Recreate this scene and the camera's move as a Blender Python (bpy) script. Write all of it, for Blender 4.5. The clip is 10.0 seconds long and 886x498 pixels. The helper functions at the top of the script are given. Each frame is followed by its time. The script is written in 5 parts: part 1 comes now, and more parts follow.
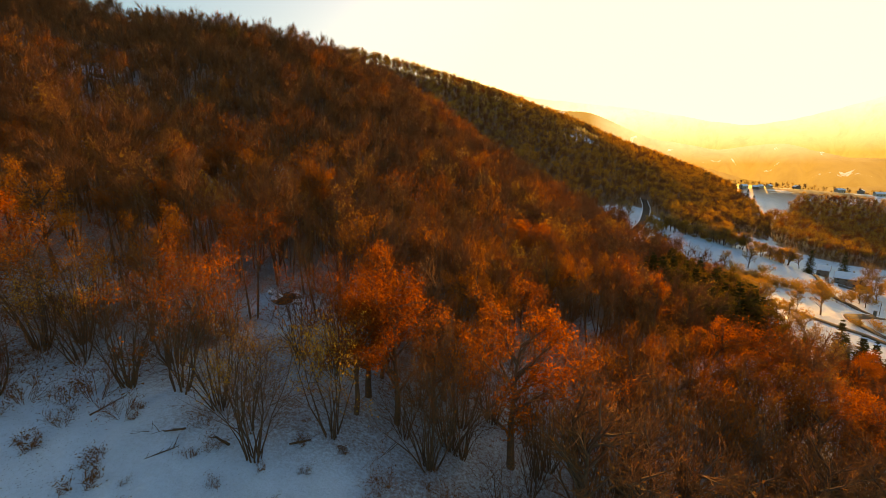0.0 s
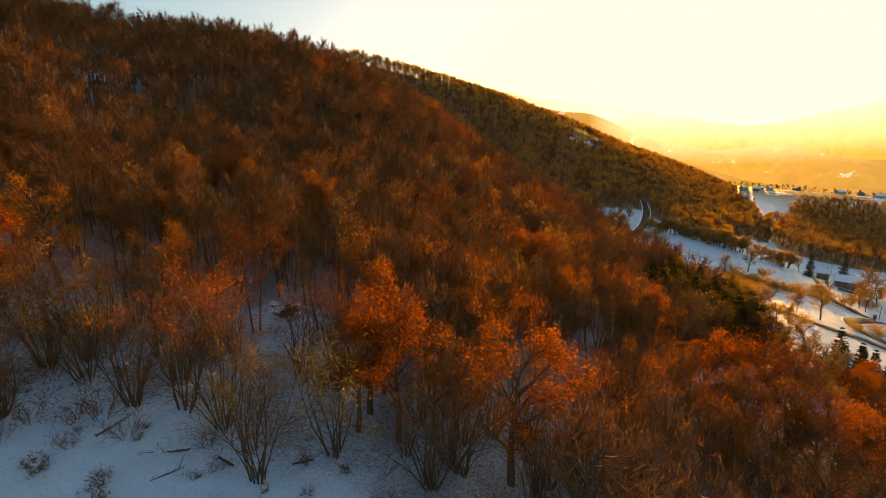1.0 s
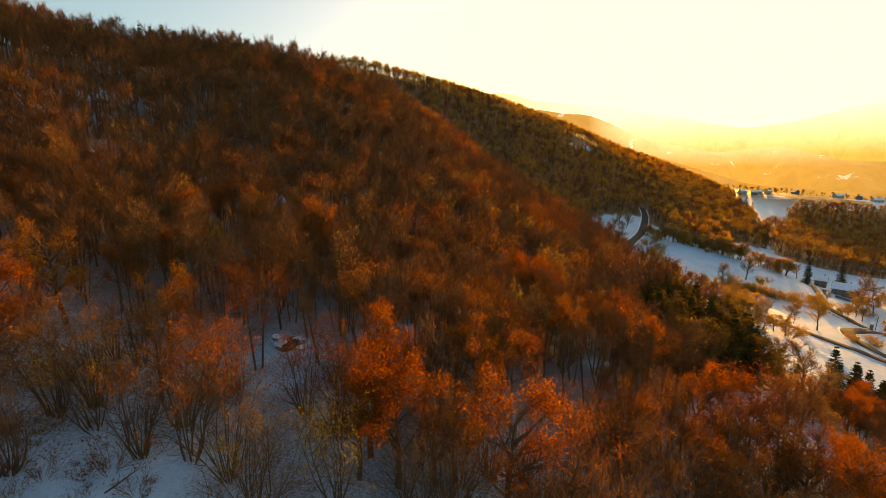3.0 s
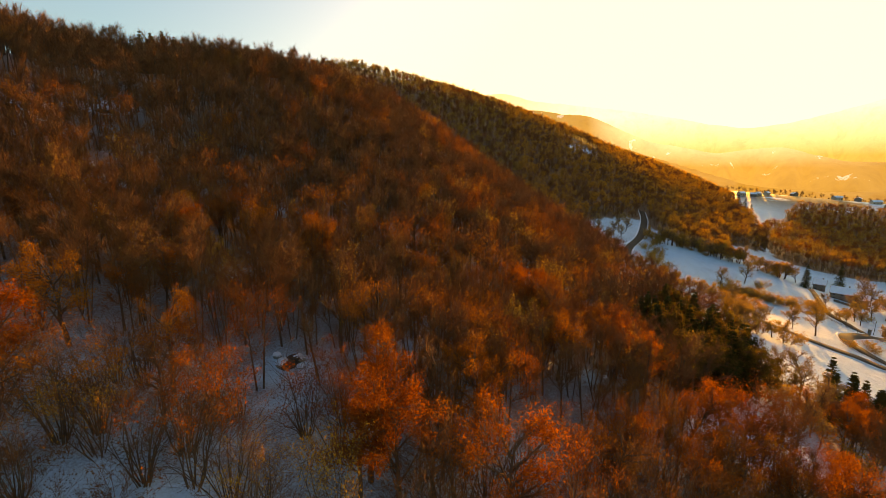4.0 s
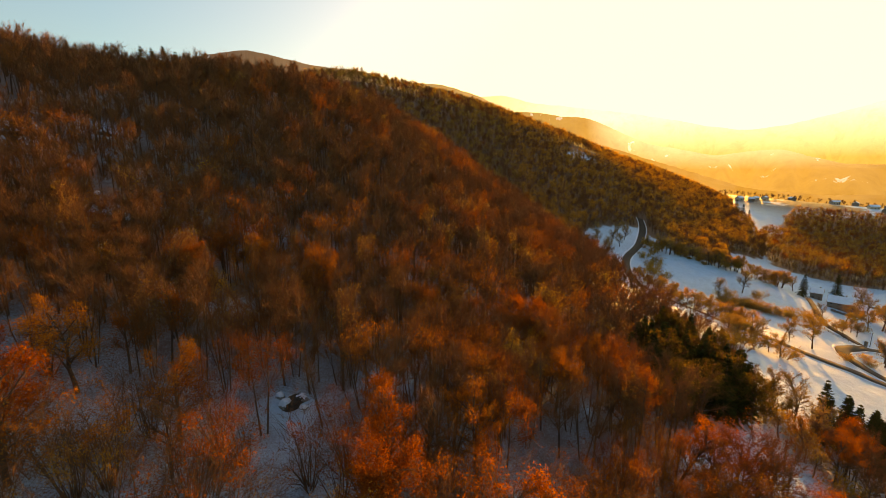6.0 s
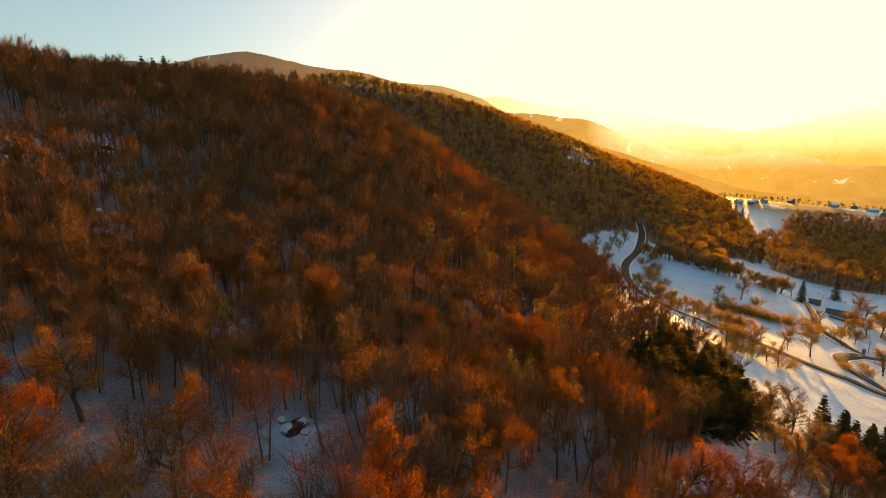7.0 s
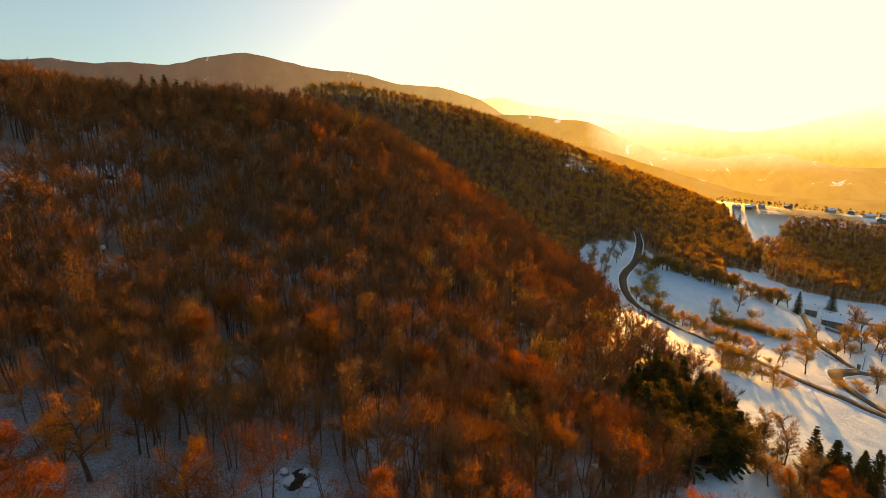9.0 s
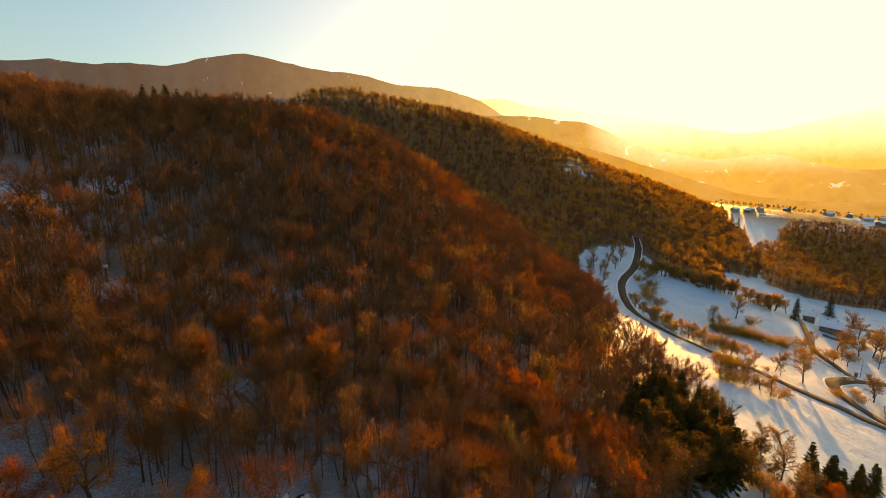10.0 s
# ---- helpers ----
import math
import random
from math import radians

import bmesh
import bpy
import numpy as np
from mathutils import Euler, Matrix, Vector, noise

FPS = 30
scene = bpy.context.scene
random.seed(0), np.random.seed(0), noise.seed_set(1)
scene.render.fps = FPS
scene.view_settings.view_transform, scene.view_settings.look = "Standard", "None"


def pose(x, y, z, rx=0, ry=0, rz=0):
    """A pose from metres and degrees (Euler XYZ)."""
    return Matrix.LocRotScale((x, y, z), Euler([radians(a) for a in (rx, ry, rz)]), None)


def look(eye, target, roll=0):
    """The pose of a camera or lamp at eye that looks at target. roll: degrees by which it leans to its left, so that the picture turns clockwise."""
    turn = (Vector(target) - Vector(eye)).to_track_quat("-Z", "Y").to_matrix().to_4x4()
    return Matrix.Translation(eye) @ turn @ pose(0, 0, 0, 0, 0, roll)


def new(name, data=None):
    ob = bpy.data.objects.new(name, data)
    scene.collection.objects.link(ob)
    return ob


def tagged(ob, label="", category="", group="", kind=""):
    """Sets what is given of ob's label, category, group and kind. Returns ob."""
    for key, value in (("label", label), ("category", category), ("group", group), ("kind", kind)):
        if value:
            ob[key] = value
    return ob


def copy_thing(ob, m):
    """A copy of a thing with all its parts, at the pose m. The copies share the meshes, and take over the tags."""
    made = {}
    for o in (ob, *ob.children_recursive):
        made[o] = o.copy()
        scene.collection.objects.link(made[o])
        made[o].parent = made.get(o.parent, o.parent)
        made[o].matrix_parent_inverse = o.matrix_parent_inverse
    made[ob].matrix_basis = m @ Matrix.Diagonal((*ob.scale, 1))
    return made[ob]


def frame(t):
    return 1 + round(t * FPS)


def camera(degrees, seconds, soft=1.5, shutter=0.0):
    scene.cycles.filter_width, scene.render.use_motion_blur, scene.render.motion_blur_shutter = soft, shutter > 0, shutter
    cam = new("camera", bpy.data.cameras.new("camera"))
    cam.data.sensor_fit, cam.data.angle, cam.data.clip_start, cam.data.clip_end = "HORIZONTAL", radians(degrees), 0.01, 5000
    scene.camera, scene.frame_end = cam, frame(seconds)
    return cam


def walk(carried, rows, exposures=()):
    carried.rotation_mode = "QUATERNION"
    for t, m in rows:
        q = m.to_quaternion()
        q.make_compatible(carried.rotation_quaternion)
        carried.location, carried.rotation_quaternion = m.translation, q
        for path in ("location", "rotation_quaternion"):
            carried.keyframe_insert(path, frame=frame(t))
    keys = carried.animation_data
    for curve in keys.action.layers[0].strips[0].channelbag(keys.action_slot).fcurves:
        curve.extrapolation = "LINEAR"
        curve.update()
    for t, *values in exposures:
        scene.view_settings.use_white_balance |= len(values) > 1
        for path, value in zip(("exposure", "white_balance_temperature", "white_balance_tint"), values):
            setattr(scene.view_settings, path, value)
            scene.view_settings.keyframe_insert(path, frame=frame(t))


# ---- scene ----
cam = camera(93.7, 10.0, soft=0.65)
METRES, EYE, TILT, LEAN, TURN = 28.0, 16.0, -11.9, 0.0, 0.0
EXPOSURE, KELVIN, TINT = 1.54, 10300, 13
ROWS = [
    (0.0, 0.0, 0.0, 0.0, 0.0, 0.0, -0.0),
    (0.5, -0.0015, -0.0046, 0.0223, 0.03, 0.02, -0.02),
    (1.0, -0.0027, -0.0123, 0.0521, 0.03, 0.07, -0.04),
    (1.5, -0.003, -0.0202, 0.0832, 0.03, 0.1, -0.03),
    (2.0, -0.0017, -0.0296, 0.121, 0.01, 0.13, -0.04),
    (2.5, -0.0005, -0.0381, 0.1591, -0.02, 0.17, -0.03),
    (4.0, 0.0011, -0.0636, 0.2803, -0.1, 0.24, 0.0),
    (4.5, -0.0005, -0.0725, 0.3223, -0.15, 0.28, 0.03),
    (5.0, -0.0018, -0.0824, 0.3685, -0.16, 0.32, 0.04),
    (5.5, -0.0019, -0.092, 0.413, -0.19, 0.35, 0.05),
    (7.0, -0.0001, -0.1293, 0.5845, -0.24, 0.47, 0.06),
    (7.5, 0.0014, -0.1414, 0.6428, -0.28, 0.48, 0.06),
    (8.0, 0.0021, -0.1535, 0.7084, -0.31, 0.49, 0.07),
    (8.5, 0.0019, -0.1653, 0.7722, -0.36, 0.51, 0.07),
    (9.0, 0.0006, -0.1784, 0.8438, -0.4, 0.51, 0.08),
    (9.5, -0.0005, -0.1913, 0.9086, -0.44, 0.53, 0.08),
    (10.0, -0.0014, -0.206, 0.9781, -0.49, 0.56, 0.07),
]
walk(cam, [(t, pose(0, 0, EYE, TILT, LEAN, TURN) @ pose(METRES * x, METRES * y, METRES * z, 90 + pitch, roll, yaw)) for t, x, y, z, yaw, pitch, roll in ROWS],
     exposures=[(0.0, EXPOSURE, KELVIN, TINT), (10.0, EXPOSURE, KELVIN, TINT)])

# ---- light: a low winter sun over the valley, clear hazy sky ----
SUN_AZ, SUN_EL = 33.7, 6.3
SKY_MOST = (6.0, 5.7, 2.85)
sun_way = Vector((math.sin(radians(SUN_AZ)) * math.cos(radians(SUN_EL)), math.cos(radians(SUN_AZ)) * math.cos(radians(SUN_EL)), math.sin(radians(SUN_EL))))
world = bpy.data.worlds.new("sky")
scene.world = world
world.use_nodes = True
wn = world.node_tree.nodes
wn.clear()
sky = wn.new("ShaderNodeTexSky")
sky.sky_type, sky.sun_disc = "NISHITA", False
sky.sun_elevation, sky.sun_rotation = radians(SUN_EL), radians(SUN_AZ)
sky.air_density, sky.dust_density, sky.ozone_density, sky.altitude = 1.0, 5.0, 1.2, 600
back = wn.new("ShaderNodeBackground")
back.inputs["Strength"].default_value = 0.15
wout = wn.new("ShaderNodeOutputWorld")
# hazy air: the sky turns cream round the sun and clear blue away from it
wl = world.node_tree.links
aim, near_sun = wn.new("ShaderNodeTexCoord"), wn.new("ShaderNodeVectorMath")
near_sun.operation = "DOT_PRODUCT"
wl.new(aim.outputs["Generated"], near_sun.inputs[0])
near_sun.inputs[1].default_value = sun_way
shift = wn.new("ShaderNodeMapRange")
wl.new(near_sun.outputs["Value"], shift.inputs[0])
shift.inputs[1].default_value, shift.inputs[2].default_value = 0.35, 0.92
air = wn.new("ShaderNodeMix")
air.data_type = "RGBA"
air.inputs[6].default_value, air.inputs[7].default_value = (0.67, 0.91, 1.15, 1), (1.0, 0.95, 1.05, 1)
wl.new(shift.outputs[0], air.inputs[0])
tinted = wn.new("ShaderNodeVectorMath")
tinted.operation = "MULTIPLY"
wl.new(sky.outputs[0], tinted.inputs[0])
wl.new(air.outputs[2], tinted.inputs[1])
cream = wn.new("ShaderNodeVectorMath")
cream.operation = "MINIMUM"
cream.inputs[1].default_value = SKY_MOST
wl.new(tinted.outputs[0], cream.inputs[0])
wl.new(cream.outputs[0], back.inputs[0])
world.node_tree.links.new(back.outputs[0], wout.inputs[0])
sun = new("sun", bpy.data.lights.new("sun", "SUN"))
sun.data.energy, sun.data.angle, sun.data.color = 3.2, radians(0.6), (1.0, 0.49, 0.10)
sun.matrix_world = look((0, 0, 0), -sun_way)

# ---- materials ----
def material(name):
    m = bpy.data.materials.new(name)
    m.use_nodes = True
    m.node_tree.nodes.clear()
    return m, m.node_tree.nodes, m.node_tree.links


def ramp(nodes, stops):
    r = nodes.new("ShaderNodeValToRGB")
    while len(r.color_ramp.elements) < len(stops):
        r.color_ramp.elements.new(0.5)
    for e, (p, c) in zip(r.color_ramp.elements, stops):
        e.position, e.color = p, (*c, 1)
    return r


def noise_tex(nodes, links, scale, detail=4, rough=0.55, vector=None):
    n = nodes.new("ShaderNodeTexNoise")
    n.inputs["Scale"].default_value, n.inputs["Detail"].default_value, n.inputs["Roughness"].default_value = scale, detail, rough
    if vector is not None:
        links.new(vector, n.inputs["Vector"])
    return n


def world_place(nodes):
    return nodes.new("ShaderNodeNewGeometry").outputs["Position"]


def mixed(nodes, links, factor, a, b):
    m = nodes.new("ShaderNodeMix")
    m.data_type = "RGBA"
    if isinstance(factor, float):
        m.inputs[0].default_value = factor
    else:
        links.new(factor, m.inputs[0])
    for socket, v in ((m.inputs[6], a), (m.inputs[7], b)):
        if isinstance(v, tuple):
            socket.default_value = (*v, 1)
        else:
            links.new(v, socket)
    return m.outputs[2]


def mapped(nodes, links, value, a, b, c=0.0, d=1.0):
    m = nodes.new("ShaderNodeMapRange")
    links.new(value, m.inputs[0])
    for i, v in enumerate((a, b, c, d)):
        m.inputs[i + 1].default_value = v
    return m.outputs[0]


def finish(nodes, links, colour, rough=0.7, bump=None, strength=0.3, distance=0.05, specular=0.3):
    p = nodes.new("ShaderNodeBsdfPrincipled")
    if isinstance(colour, tuple):
        p.inputs["Base Color"].default_value = (*colour, 1)
    else:
        links.new(colour, p.inputs["Base Color"])
    p.inputs["Roughness"].default_value = rough
    p.inputs["Specular IOR Level"].default_value = specular
    if bump is not None:
        b = nodes.new("ShaderNodeBump")
        b.inputs["Strength"].default_value, b.inputs["Distance"].default_value = strength, distance
        links.new(bump, b.inputs["Height"])
        links.new(b.outputs[0], p.inputs["Normal"])
    out = nodes.new("ShaderNodeOutputMaterial")
    links.new(p.outputs[0], out.inputs[0])
    return p


def surface(name, c1, c2, scale, rough=0.8, strength=0.4, distance=0.02, fine=8.0):
    """Two colours mixed by broad noise, with fine grain in relief."""
    m, n, l = material(name)
    place = world_place(n)
    broad, grain = noise_tex(n, l, scale, 5, 0.6, place), noise_tex(n, l, scale * fine, 4, 0.6, place)
    c = mixed(n, l, mapped(n, l, broad.outputs[0], 0.35, 0.65), c1, c2)
    dark = tuple(v * 0.6 for v in c1)
    c = mixed(n, l, mapped(n, l, grain.outputs[0], 0.5, 0.75, 0.0, 0.6), c, dark)
    finish(n, l, c, rough, grain.outputs[0], strength, distance)
    return m


def foliage(name, tones, spread=0.35, through_light=0.55):
    """Leaves: tones vary leaf by leaf and tree by tree, and let the sun through."""
    m, n, l = material(name)
    geo, info = n.new("ShaderNodeNewGeometry"), n.new("ShaderNodeObjectInfo")
    mix = n.new("ShaderNodeMath")
    mix.operation = "MULTIPLY_ADD"
    l.new(info.outputs["Random"], mix.inputs[0])
    mix.inputs[1].default_value = spread
    scaled = n.new("ShaderNodeMath")
    scaled.operation = "MULTIPLY"
    l.new(geo.outputs["Random Per Island"], scaled.inputs[0])
    scaled.inputs[1].default_value = 1 - spread
    l.new(scaled.outputs[0], mix.inputs[2])
    r = ramp(n, [(i / (len(tones) - 1), t) for i, t in enumerate(tones)])
    l.new(mix.outputs[0], r.inputs[0])
    d, t, s, out = n.new("ShaderNodeBsdfDiffuse"), n.new("ShaderNodeBsdfTranslucent"), n.new("ShaderNodeMixShader"), n.new("ShaderNodeOutputMaterial")
    l.new(r.outputs[0], d.inputs[0])
    l.new(r.outputs[0], t.inputs[0])
    s.inputs[0].default_value = through_light
    l.new(d.outputs[0], s.inputs[1])
    l.new(t.outputs[0], s.inputs[2])
    l.new(s.outputs[0], out.inputs[0])
    return m


RUST = foliage("rust_leaves", [(0.15, 0.036, 0.007), (0.31, 0.08, 0.012), (0.45, 0.145, 0.018)], 0.35, 0.65)
ORANGE = foliage("orange_leaves", [(0.26, 0.075, 0.012), (0.42, 0.145, 0.02), (0.52, 0.23, 0.03)])
YELLOW = foliage("yellow_leaves", [(0.40, 0.18, 0.025), (0.58, 0.30, 0.04), (0.56, 0.37, 0.06)])
BROWN = foliage("brown_leaves", [(0.12, 0.05, 0.015), (0.23, 0.10, 0.026), (0.34, 0.155, 0.036)])
# autumn leaf tones, both brightened to stand in for sunlit haze
OLIVE = foliage("golden_brown_leaves", [(0.27, 0.145, 0.03), (0.44, 0.25, 0.048), (0.58, 0.36, 0.065)], 0.4, 0.7)
HAZE_GOLD = foliage("haze_gold_leaves", [(0.38, 0.17, 0.025), (0.56, 0.27, 0.04), (0.68, 0.37, 0.055)], 0.4, 0.78)
DUSK = foliage("dark_olive_leaves", [(0.065, 0.045, 0.010), (0.115, 0.078, 0.016), (0.17, 0.11, 0.022)], 0.35, 0.6)
NEEDLE = foliage("spruce_needles", [(0.035, 0.038, 0.011), (0.065, 0.066, 0.017), (0.10, 0.095, 0.024)], 0.3, 0.5)
BARK = surface("bark", (0.075, 0.04, 0.02), (0.14, 0.078, 0.042), 3.0, 0.9)
TWIG = surface("twigs", (0.165, 0.064, 0.018), (0.245, 0.094, 0.026), 2.0, 0.85)
PALE_TWIG = surface("pale_twigs", (0.22, 0.125, 0.055), (0.31, 0.18, 0.08), 2.0, 0.85)
ASPHALT = surface("asphalt", (0.065, 0.044, 0.03), (0.10, 0.07, 0.048), 0.8, 0.95, 0.3, 0.01, 14)
ROCK = surface("rock", (0.16, 0.14, 0.12), (0.28, 0.25, 0.22), 1.4, 0.85, 0.6, 0.06)
DARK_ROCK = surface("dark_rock", (0.035, 0.026, 0.018), (0.075, 0.058, 0.042), 1.2, 0.9, 0.7, 0.08)
PLASTER = surface("plaster", (0.52, 0.41, 0.28), (0.60, 0.48, 0.34), 0.7, 0.85)
STONE = surface("stone_wall", (0.16, 0.12, 0.09), (0.26, 0.20, 0.15), 1.6, 0.9, 0.6, 0.05)
TIMBER = surface("timber", (0.12, 0.07, 0.04), (0.2, 0.12, 0.07), 2.5, 0.8)
TILE = surface("roof_tile", (0.30, 0.12, 0.07), (0.22, 0.09, 0.06), 1.5, 0.8)
METAL = surface("dark_metal", (0.05, 0.05, 0.05), (0.09, 0.08, 0.08), 3.0, 0.5)


def make_glass():
    m, n, l = material("window_glass")
    finish(n, l, (0.03, 0.035, 0.04), 0.06, specular=0.7)
    return m


def make_snow():
    m, n, l = material("snow")
    place = world_place(n)
    soft, fine = noise_tex(n, l, 0.5, 6, 0.6, place), noise_tex(n, l, 9.0, 3, 0.6, place)
    c = mixed(n, l, mapped(n, l, soft.outputs[0], 0.35, 0.7), (0.72, 0.77, 0.84), (0.64, 0.69, 0.77))
    both = n.new("ShaderNodeMath")
    both.operation = "MULTIPLY_ADD"
    l.new(fine.outputs[0], both.inputs[0])
    both.inputs[1].default_value = 0.25
    l.new(soft.outputs[0], both.inputs[2])
    finish(n, l, c, 0.6, both.outputs[0], 0.5, 0.25)
    return m


def make_ground():
    """Snow over a leafy hillside: litter and bare twigs lie on it under the trees and also paint in the canopy's shade,
    woods cover the far slopes.
    """
    m, n, l = material("snowy_ground")
    place = world_place(n)
    cover = n.new("ShaderNodeAttribute")
    cover.attribute_name = "wooded"
    soft, fine, speck = noise_tex(n, l, 0.35, 6, 0.6, place), noise_tex(n, l, 7.0, 4, 0.65, place), noise_tex(n, l, 4.5, 5, 0.75, place)
    patch = noise_tex(n, l, 0.09, 4, 0.6, place)
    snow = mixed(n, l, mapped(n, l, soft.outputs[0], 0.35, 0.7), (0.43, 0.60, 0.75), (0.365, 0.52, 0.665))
    litter = mixed(n, l, fine.outputs[0], (0.11, 0.048, 0.02), (0.22, 0.105, 0.045))
    # litter lies in flecks and patches
    limit = n.new("ShaderNodeMath")
    limit.operation = "MULTIPLY_ADD"
    l.new(patch.outputs[0], limit.inputs[0])
    limit.inputs[1].default_value = 0.5
    l.new(speck.outputs[0], limit.inputs[2])
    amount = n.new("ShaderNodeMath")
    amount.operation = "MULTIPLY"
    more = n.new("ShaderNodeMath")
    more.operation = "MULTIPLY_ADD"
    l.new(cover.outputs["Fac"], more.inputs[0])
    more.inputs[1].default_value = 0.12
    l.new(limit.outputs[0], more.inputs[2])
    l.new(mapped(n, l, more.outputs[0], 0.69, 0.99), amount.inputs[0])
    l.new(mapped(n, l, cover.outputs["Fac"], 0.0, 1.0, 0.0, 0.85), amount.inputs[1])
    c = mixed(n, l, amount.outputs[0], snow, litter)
    # deep in the wood, litter colour also stands in for shade on the snow
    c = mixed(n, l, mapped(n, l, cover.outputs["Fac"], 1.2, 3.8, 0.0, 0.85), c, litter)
    # fallen leaves lie singly on the snow
    dots = noise_tex(n, l, 11.0, 2, 0.5, place)
    single = n.new("ShaderNodeMath")
    single.operation = "MULTIPLY"
    l.new(mapped(n, l, dots.outputs[0], 0.655, 0.69, 0.0, 0.75), single.inputs[0])
    l.new(mapped(n, l, patch.outputs[0], 0.42, 0.58), single.inputs[1])
    c = mixed(n, l, single.outputs[0], c, (0.09, 0.042, 0.02))
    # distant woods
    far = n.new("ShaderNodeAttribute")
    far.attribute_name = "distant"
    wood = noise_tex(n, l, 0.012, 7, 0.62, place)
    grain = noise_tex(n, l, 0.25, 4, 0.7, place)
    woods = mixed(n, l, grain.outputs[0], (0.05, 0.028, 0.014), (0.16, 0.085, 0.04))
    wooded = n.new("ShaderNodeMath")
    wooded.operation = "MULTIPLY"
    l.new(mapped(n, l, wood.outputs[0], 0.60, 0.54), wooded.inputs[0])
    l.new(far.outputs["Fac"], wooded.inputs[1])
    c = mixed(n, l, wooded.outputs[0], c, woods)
    both = n.new("ShaderNodeMath")
    both.operation = "MULTIPLY_ADD"
    l.new(fine.outputs[0], both.inputs[0])
    both.inputs[1].default_value = 0.2
    l.new(soft.outputs[0], both.inputs[2])
    finish(n, l, c, 0.65, both.outputs[0], 0.85, 0.5)
    return m


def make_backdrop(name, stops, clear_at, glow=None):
    """Far ranges with the low sun's haze painted on as emission. stops: haze colours by the cosine to the sun; glow:
    heights (as sines) over which the haze brightens to the sky.
    """
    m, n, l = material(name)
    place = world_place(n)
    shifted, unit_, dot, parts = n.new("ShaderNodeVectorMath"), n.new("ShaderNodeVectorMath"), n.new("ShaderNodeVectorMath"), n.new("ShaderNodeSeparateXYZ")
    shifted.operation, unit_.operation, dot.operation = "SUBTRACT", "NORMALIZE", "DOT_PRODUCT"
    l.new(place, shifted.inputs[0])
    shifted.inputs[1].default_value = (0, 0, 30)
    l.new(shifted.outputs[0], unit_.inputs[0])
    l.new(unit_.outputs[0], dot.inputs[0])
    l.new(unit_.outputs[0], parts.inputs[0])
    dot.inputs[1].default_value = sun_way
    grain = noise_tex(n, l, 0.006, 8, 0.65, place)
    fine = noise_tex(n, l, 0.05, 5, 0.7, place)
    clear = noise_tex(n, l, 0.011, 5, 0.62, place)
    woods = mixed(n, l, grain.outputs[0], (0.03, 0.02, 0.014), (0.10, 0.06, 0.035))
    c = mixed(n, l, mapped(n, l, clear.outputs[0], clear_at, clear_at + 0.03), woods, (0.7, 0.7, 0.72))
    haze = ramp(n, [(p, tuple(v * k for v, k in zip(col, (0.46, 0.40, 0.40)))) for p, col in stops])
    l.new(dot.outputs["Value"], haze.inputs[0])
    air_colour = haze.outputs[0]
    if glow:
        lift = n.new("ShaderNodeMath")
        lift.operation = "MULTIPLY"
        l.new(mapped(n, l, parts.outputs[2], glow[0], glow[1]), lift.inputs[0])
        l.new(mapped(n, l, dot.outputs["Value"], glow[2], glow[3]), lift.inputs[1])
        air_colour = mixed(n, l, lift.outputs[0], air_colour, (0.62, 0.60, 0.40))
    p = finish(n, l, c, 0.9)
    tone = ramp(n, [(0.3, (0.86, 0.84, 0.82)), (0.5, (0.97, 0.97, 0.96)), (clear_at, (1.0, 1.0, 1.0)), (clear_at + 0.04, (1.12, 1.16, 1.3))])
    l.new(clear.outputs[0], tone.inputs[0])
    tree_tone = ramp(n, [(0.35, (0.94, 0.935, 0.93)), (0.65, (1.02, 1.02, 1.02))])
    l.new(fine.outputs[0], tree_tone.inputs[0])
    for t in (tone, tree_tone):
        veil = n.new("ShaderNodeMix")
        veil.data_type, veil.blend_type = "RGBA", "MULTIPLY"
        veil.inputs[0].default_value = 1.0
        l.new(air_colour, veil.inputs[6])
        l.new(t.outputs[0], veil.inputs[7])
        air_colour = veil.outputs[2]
    # the haze light is emitted by the slopes themselves
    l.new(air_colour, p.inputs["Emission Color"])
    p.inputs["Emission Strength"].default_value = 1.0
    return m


GLASS, SNOW, GROUND = make_glass(), make_snow(), make_ground()
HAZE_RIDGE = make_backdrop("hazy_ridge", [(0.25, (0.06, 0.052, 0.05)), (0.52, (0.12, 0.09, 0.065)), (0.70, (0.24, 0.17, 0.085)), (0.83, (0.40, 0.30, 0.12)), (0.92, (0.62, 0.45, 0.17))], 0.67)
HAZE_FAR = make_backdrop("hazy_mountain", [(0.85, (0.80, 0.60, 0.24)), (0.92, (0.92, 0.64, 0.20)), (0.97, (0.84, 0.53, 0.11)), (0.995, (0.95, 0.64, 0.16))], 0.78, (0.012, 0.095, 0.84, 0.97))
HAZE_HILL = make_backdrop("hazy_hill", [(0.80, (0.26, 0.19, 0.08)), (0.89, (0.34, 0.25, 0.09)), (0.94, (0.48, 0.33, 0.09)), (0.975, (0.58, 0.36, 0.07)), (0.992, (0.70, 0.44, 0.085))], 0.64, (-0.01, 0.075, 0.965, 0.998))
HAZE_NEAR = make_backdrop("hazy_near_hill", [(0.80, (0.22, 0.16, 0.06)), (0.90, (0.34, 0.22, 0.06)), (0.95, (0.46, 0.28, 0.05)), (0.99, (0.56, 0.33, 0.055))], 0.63)

